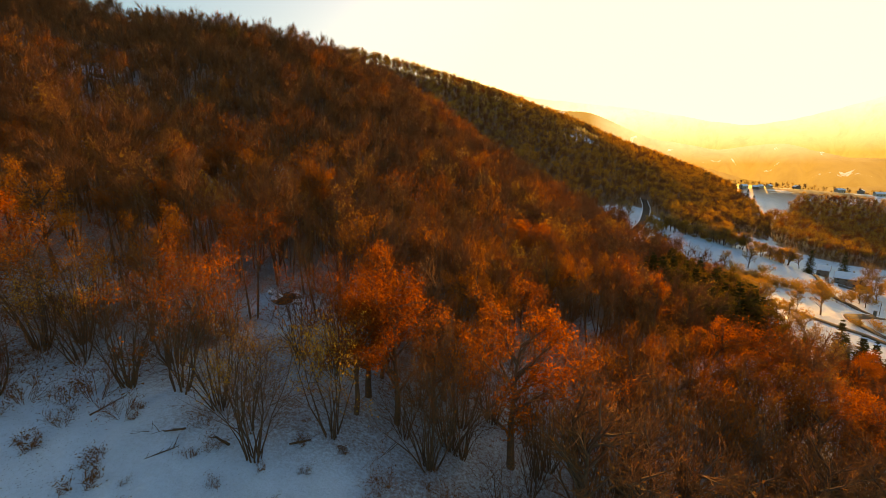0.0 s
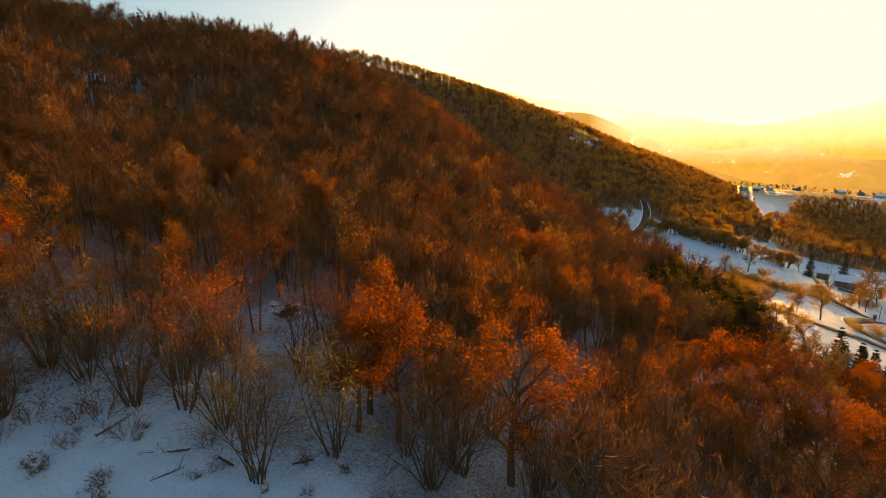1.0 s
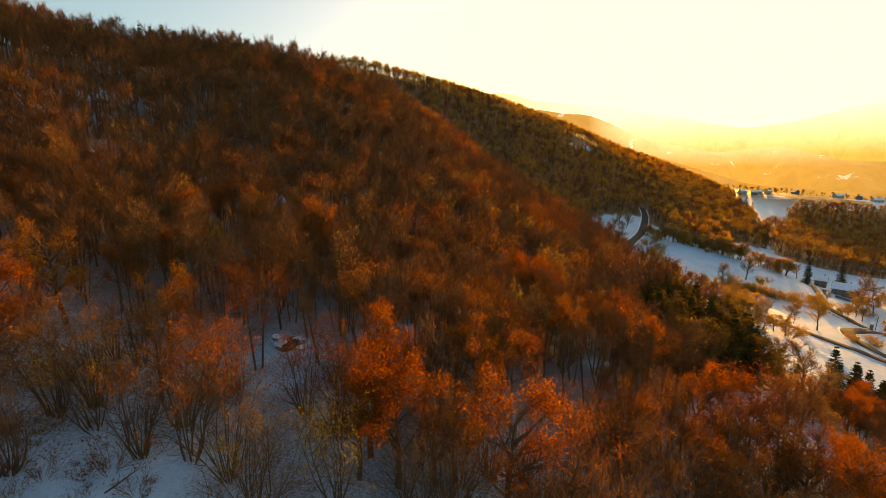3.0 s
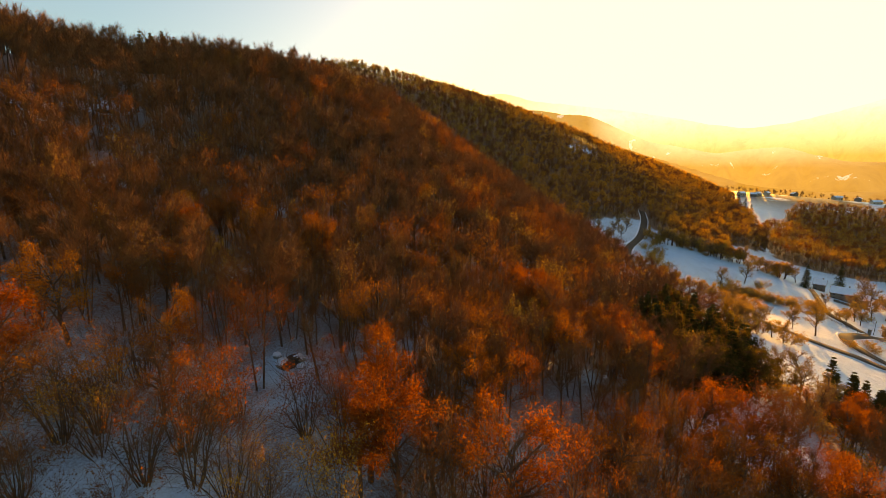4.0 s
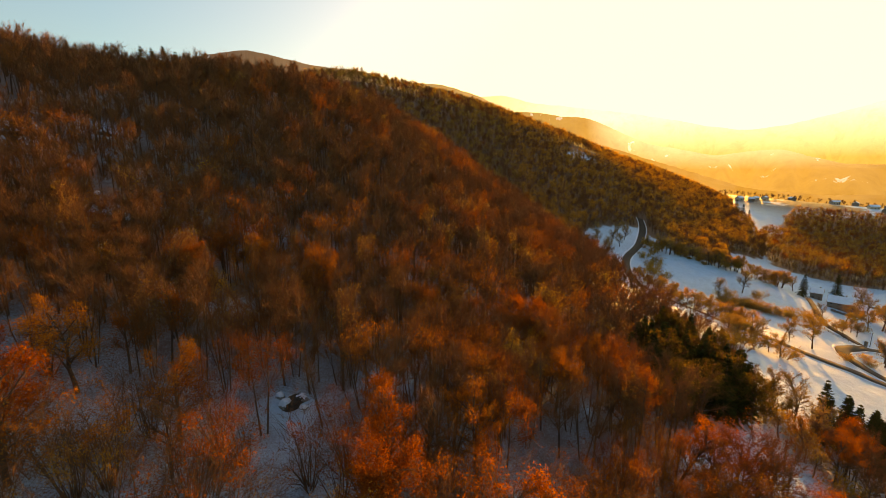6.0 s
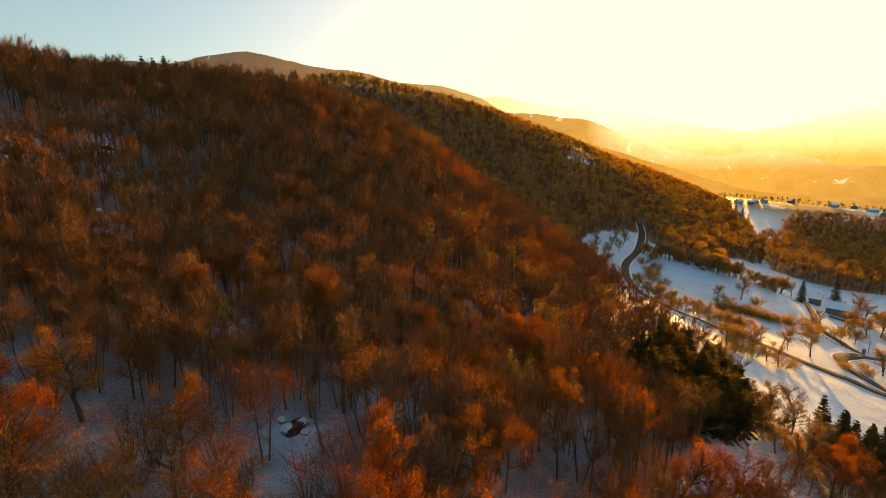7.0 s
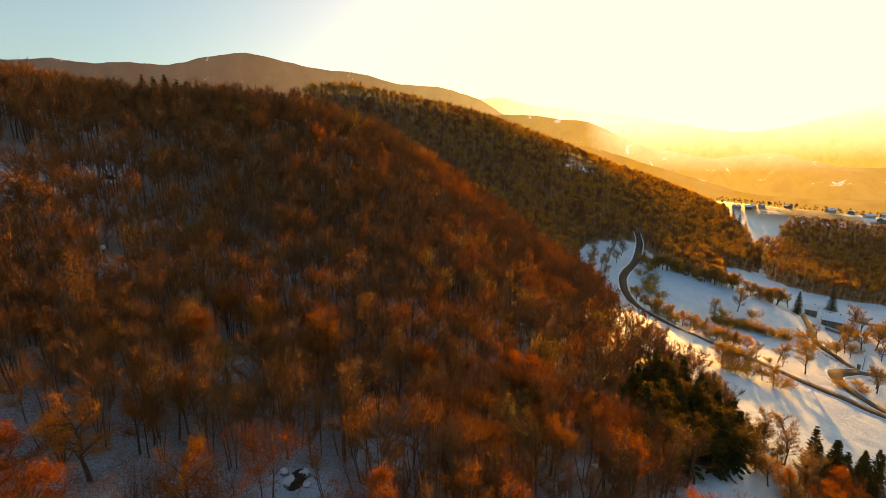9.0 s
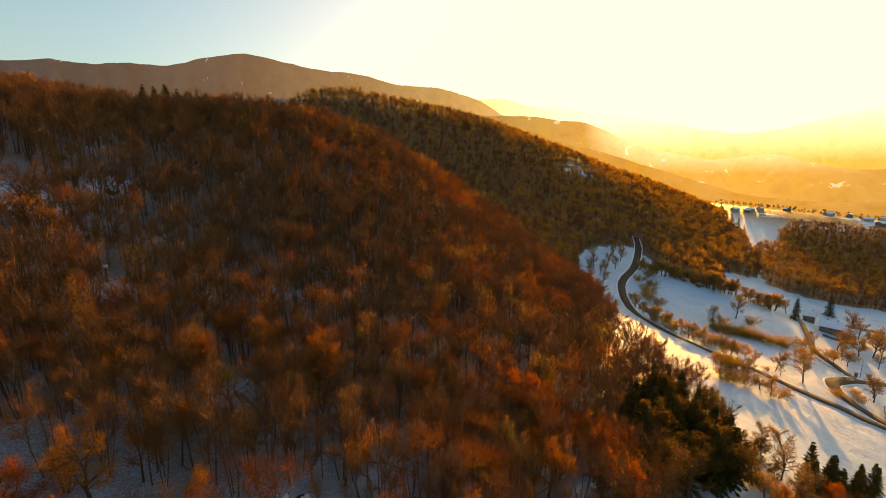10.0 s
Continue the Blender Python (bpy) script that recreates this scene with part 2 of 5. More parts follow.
# ---- landforms ----
# Landforms: crest, foot and terrace lines of the hillside, each vertex (x, y, height).
LINES = {
    "terrace": [(-45, 12, 3), (-23, 20, -.5), (-10, 22, -1.5), (-7, 26, -1.5)],
    "bank": [(0, -40, -8), (6, 28, -9), (20, 38, -12), (60, 40, -24)],
    "hollow": [(-50, 44, 8), (-20, 49, 0), (-7, 58, -1.5), (25, 60, -9), (63, 71, -22), (80, 89, -26)],
    "shoulder": [(-68, 76, 19), (-59, 97, 20), (-22, 95, 9), (16, 80, -7)],
    "near_crest": [(-170, 40, 58), (-128, 118, 54), (-122, 186, 57), (-86, 184, 62.5), (-58, 205, 58.5), (-30, 220, 49.5), (-8, 230, 35.5), (33, 235, 9), (59, 235, -11.5), (72, 232, -25)],
    "gully": [(-110, 260, 62), (0, 330, 38), (75, 300, -6)],
    "back_ridge": [(-200, 340, 90), (-60, 357, 92), (44, 489, 90), (133, 470, 55), (230, 500, 22), (325, 520, -4), (378, 545, -22)],
    "valley": [(110, 60, -44), (170, 160, -46.5), (153, 160, -44), (158, 227, -41), (152, 310, -20.5), (232, 230, -54), (250, 268, -57), (345, 420, -45), (435, 560, -31)],
}


def sampled(line, step):
    out = []
    for a, b in zip(line[:-1], line[1:]):
        a, b = np.array(a, float), np.array(b, float)
        n = max(1, int(np.hypot(*(b - a)[:2]) / step))
        out += [a + (b - a) * i / n for i in range(n)]
    return out + [np.array(line[-1], float)]


KNOTS = np.array([p for line in LINES.values() for p in sampled(line, 38)])
SOFT = 14.0


def basis(x, y):
    return np.sqrt((x[:, None] - KNOTS[None, :, 0]) ** 2 + (y[:, None] - KNOTS[None, :, 1]) ** 2 + SOFT ** 2)


WEIGHTS = np.linalg.solve(basis(KNOTS[:, 0], KNOTS[:, 1]) - np.eye(len(KNOTS)) * 6.0, KNOTS[:, 2])


def smooth(a, b, v):
    t = np.clip((v - a) / (b - a), 0, 1)
    return t * t * (3 - 2 * t)


def height(x, y):
    """Ground height at arrays x, y."""
    x, y = np.atleast_1d(np.asarray(x, float)), np.atleast_1d(np.asarray(y, float))
    near = np.concatenate([basis(x[i:i + 20000], y[i:i + 20000]) @ WEIGHTS for i in range(0, len(x), 20000)])
    near = near + .35 * np.sin(x * .31 + 1.7 * np.sin(y * .17)) * np.sin(y * .27 + x * .05)
    reach = np.hypot(x - 60, y - 230)
    far = -52 + 26 * np.sin(x / 330 + .6) * np.sin(y / 410 - .4) + 9 * np.sin(x / 120 + y / 170)
    far = far - 55 * smooth(700, 1600, reach)
    far = far + 90 * smooth(0, 500, -x - 150) * (1 - smooth(700, 1300, reach))
    k = smooth(360, 640, reach)
    return np.clip(near, -75, 130) * (1 - k) + far * k

# ---- mesh helpers ----
def mesh_of(name, verts, faces, material_, smooth_=False):
    """A mesh from vertex and triangle arrays."""
    me = bpy.data.meshes.new(name)
    verts, faces = np.asarray(verts, np.float32), np.asarray(faces, np.int32)
    me.vertices.add(len(verts))
    me.vertices.foreach_set("co", verts.ravel())
    k = faces.shape[1]
    me.loops.add(faces.size)
    me.loops.foreach_set("vertex_index", faces.ravel())
    me.polygons.add(len(faces))
    me.polygons.foreach_set("loop_start", np.arange(0, faces.size, k, dtype=np.int32))
    for m in (material_ if isinstance(material_, (list, tuple)) else [material_]):
        me.materials.append(m)
    if smooth_:
        me.polygons.foreach_set("use_smooth", np.ones(len(faces), bool))
    me.update(calc_edges=True)
    return me


def part(name, bm, material_, parent, label=""):
    me = bpy.data.meshes.new(name)
    bmesh.ops.recalc_face_normals(bm, faces=bm.faces)
    bm.to_mesh(me)
    bm.free()
    me.materials.append(material_)
    ob = new(name, me)
    ob.parent = parent
    return tagged(ob, label)


def mesh_part(name, me, parent, label=""):
    ob = new(name, me)
    ob.parent = parent
    return tagged(ob, label)


def box(bm, cx, cy, cz, sx, sy, sz, bevel=0.0, turn=0.0):
    r = bmesh.ops.create_cube(bm, size=1.0, matrix=pose(cx, cy, cz, 0, 0, turn) @ Matrix.Diagonal((sx, sy, sz, 1)))
    if bevel:
        edges = list({e for v in r["verts"] for e in v.link_edges})
        bmesh.ops.bevel(bm, geom=edges, offset=bevel, segments=1, affect="EDGES")


def ground_z(x, y):
    return float(height(x, y)[0])


# ---- the lie of the land: roads and woods in plan ----
ROAD = [(161, 334), (158, 324), (153, 312), (136, 281), (116, 254), (106, 222), (104, 196), (112, 178), (122, 168), (135, 153), (151, 136), (165, 116), (188, 84), (230, 40)]
LOOP = [(161, 122), (160, 134), (159, 144), (162, 154), (168, 161), (182, 166), (198, 167), (232, 166), (280, 150)]
DRIVE = [(226, 244), (214, 227), (204, 213), (192, 196), (188, 182), (184, 167)]
TRACK = [(268, 262), (300, 250), (350, 238), (420, 215)]
HILL_WOOD = [(56, 38), (43, 46.5), (34, 52), (40, 60.5), (47, 65), (54, 68.5), (59, 72), (66, 82), (72, 92), (73, 104), (68, 116), (60, 130), (68, 160), (78, 205), (86, 250), (98, 288), (120, 306), (150, 318), (158, 300), (163, 280), (183, 273), (200, 285), (218, 312), (233, 319), (256, 325),
             (277, 352), (300, 385), (312, 404), (320, 423), (329, 455), (340, 486), (380, 548), (340, 640), (0, 640), (-300, 500), (-300, -70), (-60, -70), (-52, 16), (-37, 29), (-24, 27), (-14, 25), (-10, 23), (-4, 22), (2, 20), (30, 20), (58, 26)]
FAR_WOOD = [(262, 320), (288, 306), (328, 300), (370, 296), (430, 284), (560, 330), (620, 420), (526, 478), (499, 512), (461, 536), (406, 489), (377, 446), (345, 425), (318, 408), (288, 368)]
VILLAGE_WOOD = [(395, 600), (430, 596), (470, 640), (540, 612), (640, 520), (760, 560), (740, 720), (560, 760), (400, 700)]
GULLY_WOOD = [(65, 58), (70, 69), (80, 79), (90, 86), (106, 90), (114, 90), (124, 70), (124, 45), (100, 25), (68, 42)]


def inside(poly, x, y):
    x, y, hit = np.atleast_1d(x), np.atleast_1d(y), np.zeros(np.size(x), bool)
    for (ax, ay), (bx, by) in zip(poly, poly[1:] + poly[:1]):
        cross = (ay > y) != (by > y)
        hit ^= cross & (x < (bx - ax) * (y - ay) / ((by - ay) or 1e-9) + ax)
    return hit


def spline(points, step):
    """Points every step metres along a smooth line through the given ones."""
    p = np.array(points, float)
    p = np.vstack([2 * p[0] - p[1], p, 2 * p[-1] - p[-2]])
    out = []
    for i in range(1, len(p) - 2):
        n = max(2, int(np.linalg.norm(p[i + 1] - p[i]) / step))
        for t in np.arange(n) / n:
            out.append(0.5 * (2 * p[i] + (p[i + 1] - p[i - 1]) * t + (2 * p[i - 1] - 5 * p[i] + 4 * p[i + 1] - p[i + 2]) * t * t
                              + (3 * p[i] - p[i - 1] - 3 * p[i + 1] + p[i + 2]) * t ** 3))
    return np.array(out + [p[-2]])


ROAD_LINE, LOOP_LINE, DRIVE_LINE, TRACK_LINE = spline(ROAD, 3), spline(LOOP, 2.5), spline(DRIVE, 2.5), spline(TRACK, 4)
ALL_ROADS = np.vstack([ROAD_LINE, LOOP_LINE, DRIVE_LINE])


def off_road(x, y):
    return np.min(np.hypot(x[:, None] - ALL_ROADS[None, :, 0], y[:, None] - ALL_ROADS[None, :, 1]), axis=1)


# clearings in the wood: x, y, radius
OPENINGS = [(-96, 95, 7), (-89, 114, 6), (-35, 65, 3.5), (-41, 95, 4), (-8, 55, 3.5), (150, 446, 15), (132, 434, 8), (24, 60, 2.5), (-121, 189, 8), (-66.5, 80.5, 4.5), (-60, 73, 3.0), (-18.8, 46.6, 3.2), (-17.5, 43, 2.4), (-16, 39.5, 2.0)]


def build_ground():
    n = 400
    u = np.linspace(-math.asinh(32), math.asinh(32), n)
    gx, gy = np.meshgrid(60 + 150 * np.sinh(u), 120 + 150 * np.sinh(u))
    x, y = gx.ravel(), gy.ravel()
    z = height(x, y)
    i = np.arange(n * n).reshape(n, n)
    quads = np.stack([i[:-1, :-1], i[:-1, 1:], i[1:, 1:], i[1:, :-1]], -1).reshape(-1, 4)
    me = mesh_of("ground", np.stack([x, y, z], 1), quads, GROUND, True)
    wooded = (inside(HILL_WOOD, x, y) | inside(FAR_WOOD, x, y) | inside(GULLY_WOOD, x, y)).astype(np.float32)
    for a, b, r in OPENINGS:
        wooded *= smooth(r * 0.7, r * 1.25, np.hypot(x - a, y - b)).astype(np.float32)
    reach = np.hypot(x - 60, y - 230)
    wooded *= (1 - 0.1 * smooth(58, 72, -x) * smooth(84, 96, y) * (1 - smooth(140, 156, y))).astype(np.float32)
    # more litter cover further in, partly to darken the floor like canopy shade
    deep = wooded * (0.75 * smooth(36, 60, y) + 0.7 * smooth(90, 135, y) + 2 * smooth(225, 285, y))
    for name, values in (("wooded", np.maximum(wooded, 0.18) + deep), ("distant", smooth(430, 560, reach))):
        a = me.attributes.new(name, "FLOAT", "POINT")
        a.data.foreach_set("value", values.astype(np.float32))
    tagged(new("ground", me), "snow-covered hillside and valley floor strewn with leaf litter", "ground", kind="structure")


def ribbon(name, line, width, material_, label, lift=0.30, crown=0.08):
    """A road laid on the ground with a raised crown and sloping edges."""
    d = np.gradient(line, axis=0)
    d /= np.linalg.norm(d, axis=1)[:, None]
    side = np.stack([d[:, 1], -d[:, 0]], 1)
    rows = []
    mid = height(line[:, 0], line[:, 1])
    for k, drop in ((-0.66, -0.9), (-0.5, 0.0), (0.0, crown), (0.5, 0.0), (0.66, -0.9)):
        p = line + side * k * width
        own = height(p[:, 0], p[:, 1])
        rows.append(np.column_stack([p, np.maximum(own, mid * 0.6 + own * 0.4) + lift + drop]))
    v = np.stack(rows, 1).reshape(-1, 3)
    i = np.arange(len(v)).reshape(len(line), 5)
    f = np.stack([i[:-1, :-1], i[:-1, 1:], i[1:, 1:], i[1:, :-1]], -1).reshape(-1, 4)
    return tagged(new(name, mesh_of(name, v, f, material_, True)), label, "road", kind="structure")


def bank(line, width, offset, label):
    """A ridge of ploughed snow beside a road."""
    d = np.gradient(line, axis=0)
    d /= np.linalg.norm(d, axis=1)[:, None]
    side = np.stack([d[:, 1], -d[:, 0]], 1)
    rng = np.random.default_rng(int(abs(offset) * 10) + len(line))
    tall = 0.08 + 0.12 * rng.random(len(line))
    rows = []
    for k, up in ((-0.5, -0.35), (-0.22, 0.75), (0.1, 1.0), (0.5, -0.35)):
        p = line + side * (offset + k * width + rng.normal(0, 0.06, len(line)))[:, None]
        rows.append(np.column_stack([p, height(p[:, 0], p[:, 1]) + 0.22 + tall * up]))
    v = np.stack(rows, 1).reshape(-1, 3)
    i = np.arange(len(v)).reshape(len(line), 4)
    f = np.stack([i[:-1, :-1], i[:-1, 1:], i[1:, 1:], i[1:, :-1]], -1).reshape(-1, 4)
    tagged(new("snow_bank", mesh_of("snow_bank", v, f, SNOW, True)), label, "snow bank", kind="structure")


build_ground()
ribbon("road", ROAD_LINE, 3.9, ASPHALT, "cleared dark asphalt road winding across the snow")
ribbon("road", LOOP_LINE, 4.2, ASPHALT, "cleared dark asphalt road curving round a bend", 0.34)
ribbon("driveway", DRIVE_LINE, 2.8, ASPHALT, "narrow dark driveway leading up to the farmhouse", 0.27)
ribbon("road", TRACK_LINE, 3.4, ASPHALT, "dark lane running out past the farmhouse")
for line, half in ((ROAD_LINE, 2.75), (LOOP_LINE, 2.8)):
    for s in (-1, 1):
        bank(line, 0.6, s * half, "low bank of ploughed snow along the road")


# ---- far ranges ----
def mountain_range(name, skyline, distance, depth, foot, label, seed, material_):
    """A range with spurs, its crest given as compass bearing and elevation in degrees."""
    rng = np.random.default_rng(seed)
    b, e = np.array(skyline).T
    bearing = np.linspace(b[0], b[-1], 260)
    elev = np.interp(bearing, b, e)
    elev = np.convolve(np.pad(elev, 4, mode="edge"), np.ones(9) / 9, "valid")
    steps = np.linspace(-1, 1, 25)
    spur = sum(np.sin(bearing * f + rng.random() * 6) / f ** 0.7 for f in (0.5, 1.1, 2.3, 4.1))
    tufts = np.convolve(rng.normal(0, 0.0009 * distance, len(bearing) + 2), np.ones(3) / 3, "valid")
    rows = []
    for s in steps:
        r = distance + depth * s + 0.3 * depth * spur * (1 - abs(s)) * abs(s) * 2
        crest = 43 + distance * np.tan(np.radians(elev)) + tufts
        z = foot + (crest - foot) * (1 - abs(s) ** 0.85)
        rows.append(np.column_stack([r * np.sin(np.radians(bearing)), r * np.cos(np.radians(bearing)), z]))
    v = np.stack(rows, 1).reshape(-1, 3)
    i = np.arange(len(v)).reshape(len(bearing), len(steps))
    f = np.stack([i[:-1, :-1], i[:-1, 1:], i[1:, 1:], i[1:, :-1]], -1).reshape(-1, 4)
    tagged(new(name, mesh_of(name, v, f, material_, True)), label, "mountain", kind="structure")


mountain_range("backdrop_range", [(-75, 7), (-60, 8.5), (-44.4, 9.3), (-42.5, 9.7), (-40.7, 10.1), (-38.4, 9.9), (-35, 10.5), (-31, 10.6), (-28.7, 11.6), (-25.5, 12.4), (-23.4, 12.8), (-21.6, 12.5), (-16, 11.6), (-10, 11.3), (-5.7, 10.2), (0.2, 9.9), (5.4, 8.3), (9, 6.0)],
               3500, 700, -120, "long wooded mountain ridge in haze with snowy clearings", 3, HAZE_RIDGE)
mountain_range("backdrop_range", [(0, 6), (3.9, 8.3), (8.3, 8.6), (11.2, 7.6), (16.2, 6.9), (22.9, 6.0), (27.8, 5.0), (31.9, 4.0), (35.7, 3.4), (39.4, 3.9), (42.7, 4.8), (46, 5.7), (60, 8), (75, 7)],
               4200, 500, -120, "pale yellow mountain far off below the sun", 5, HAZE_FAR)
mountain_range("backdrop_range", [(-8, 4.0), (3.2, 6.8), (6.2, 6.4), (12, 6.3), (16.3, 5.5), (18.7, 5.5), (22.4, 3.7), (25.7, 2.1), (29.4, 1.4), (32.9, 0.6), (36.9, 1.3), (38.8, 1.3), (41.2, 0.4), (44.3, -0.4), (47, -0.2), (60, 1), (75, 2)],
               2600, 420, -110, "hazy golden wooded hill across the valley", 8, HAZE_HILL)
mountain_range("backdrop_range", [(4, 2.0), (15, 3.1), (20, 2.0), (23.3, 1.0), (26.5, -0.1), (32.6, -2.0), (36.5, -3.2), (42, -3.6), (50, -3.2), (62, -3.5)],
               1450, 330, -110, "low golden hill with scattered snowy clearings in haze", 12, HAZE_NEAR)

# ---- trees ----
UP = np.array([0.0, 0.0, 1.0])


def unit(v):
    return v / (np.linalg.norm(v) + 1e-9)


class Sprout:
    """Gathers the triangles of one tree: wood, twigs and leaves."""

    def __init__(self, seed):
        self.rng = np.random.default_rng(seed)
        self.v, self.f = {"wood": [], "crown": []}, {"wood": [], "crown": []}
        self.slot = []
        self.tips = []

    def tube(self, a, b, ra, rb, sides, where="wood"):
        d = unit(b - a)
        s = unit(np.cross(d, UP if abs(d[2]) < 0.9 else np.array([1.0, 0, 0])))
        t = np.cross(d, s)
        v, f = self.v[where], self.f[where]
        o = len(v)
        for c, r in ((a, ra), (b, rb)):
            for k in range(sides):
                w = 2 * math.pi * k / sides
                v.append(c + r * (math.cos(w) * s + math.sin(w) * t))
        for k in range(sides):
            j = (k + 1) % sides
            f.append((o + k, o + j, o + sides + j))
            f.append((o + k, o + sides + j, o + sides + k))
            if where == "crown":
                self.slot += [1, 1]

    def spike(self, a, b, r):
        """A twig: a three-sided taper."""
        d = unit(b - a)
        s = unit(np.cross(d, UP if abs(d[2]) < 0.9 else np.array([1.0, 0, 0])))
        t = np.cross(d, s)
        v, f = self.v["crown"], self.f["crown"]
        o = len(v)
        v += [a + r * s, a + r * (-0.5 * s + 0.87 * t), a + r * (-0.5 * s - 0.87 * t), b]
        f += [(o, o + 1, o + 3), (o + 1, o + 2, o + 3), (o + 2, o, o + 3)]
        self.slot += [1, 1, 1]

    def leaf(self, p, size):
        """A small leaf."""
        a, b = unit(self.rng.normal(size=3)), unit(self.rng.normal(size=3))
        v, f = self.v["crown"], self.f["crown"]
        o = len(v)
        v += [p - a * size * 0.6, p + a * size * 0.6, p + b * size * 0.75]
        f.append((o, o + 1, o + 2))
        self.slot.append(0)

    def limb(self, p, d, length, r, level, deep, kids, sides, rise, twig_r):
        rng = self.rng
        segs = (5, 3, 2)[min(level, 2)]
        spots = []
        where = "wood" if level < 2 else "crown"
        for i in range(segs):
            d = unit(d + rng.normal(0, 0.11, 3) + UP * rise)
            q = p + d * length / segs
            ra, rb = r * (1 - 0.85 * i / segs), r * (1 - 0.85 * (i + 1) / segs)
            self.tube(p, q, ra, rb, sides if level == 0 else 3, where)
            spots.append((p, q, d))
            p = q
        if level >= deep:
            self.tips.append((spots[-1][1], d))
            self.tips.append((spots[-1][0], d))
            return
        n = kids[level]
        for k in range(n):
            t = (0.32 if level == 0 else 0.2) + (0.68 if level == 0 else 0.8) * (k + rng.random()) / n
            i = min(int(t * segs), segs - 1)
            a, b, way = spots[i]
            at = a + (b - a) * (t * segs - i)
            out = unit(np.cross(way, rng.normal(size=3)))
            self.limb(at, unit(way * 0.75 + out * (0.75 if level == 0 else 0.65)), length * (0.52 if level == 0 else 0.5) * (1.15 - 0.6 * t) * rng.uniform(0.7, 1.2),
                      max(r * 0.42, twig_r), level + 1, deep, kids, sides, rise, twig_r)
        self.tips.append((spots[-1][1], d))

    def twigs(self, count, length, r):
        for _ in range(count):
            p, d = self.tips[self.rng.integers(len(self.tips))]
            a = p - d * self.rng.random() * 0.5
            self.spike(a, a + unit(d + self.rng.normal(0, 0.55, 3) + UP * 0.25) * length * self.rng.uniform(0.5, 1.3), r)

    def leaves(self, count, size, loose, low=0.0):
        """Leaves cling to the twigs in clumps; low leaves the tree's foot bare."""
        rng = self.rng
        top = max(t[0][2] for t in self.tips)
        able = [t for t in self.tips if t[0][2] > top * low]
        picked = [able[i] for i in rng.permutation(len(able))[:max(3, int(len(able) * 0.7))]]
        for _ in range(count):
            p, d = picked[rng.integers(len(picked))]
            self.leaf(p + rng.normal(0, loose, 3) + d * rng.random() * 0.4, size * rng.uniform(0.6, 1.35))

    def done(self):
        w = np.array(self.v["wood"]), np.array(self.f["wood"])
        c = np.array(self.v["crown"]), np.array(self.f["crown"]), np.array(self.slot, np.int32)
        return w, c


def coppice(seed, tall, stems, leaves, size, detail=1.0, twig=0.014, sides=4):
    """Several stems from one stool, leaning out, with fine twigs and the last leaves."""
    s = Sprout(seed)
    for k in range(stems):
        a = 2 * math.pi * (k + s.rng.random() * 0.8) / stems
        lean = s.rng.uniform(0.06, 0.40)
        foot = np.array([math.cos(a), math.sin(a), 0]) * s.rng.uniform(0.1, 0.45)
        s.limb(foot - UP * 0.4, unit(np.array([math.cos(a) * lean, math.sin(a) * lean, 1])), tall * s.rng.uniform(0.7, 1.0) + 0.4, s.rng.uniform(0.032, 0.062) * (tall / 9 + 0.3), 0, 2,
               (max(2, int(5 * detail)), max(1, int(3 * detail))), sides, 0.05, twig)
    s.twigs(int(620 * detail), 0.9, twig)
    s.leaves(leaves, size, 0.32, 0.48)
    return s.done()


def crowned(seed, tall, leaves, size, detail=1.0, twig=0.016, sides=6, spread=1.0):
    """One trunk dividing into limbs under a broad crown."""
    s = Sprout(seed)
    s.limb(-UP * 0.5, unit(np.array([s.rng.normal(0, 0.06), s.rng.normal(0, 0.06), 1])), tall * 0.92, 0.028 * tall, 0, 2, (max(4, int(15 * detail)), max(2, int(5 * detail))), sides, 0.03, twig)
    s.twigs(int(800 * detail), 0.8, twig)
    s.leaves(leaves, size, 0.34 * spread, 0.36)
    return s.done()


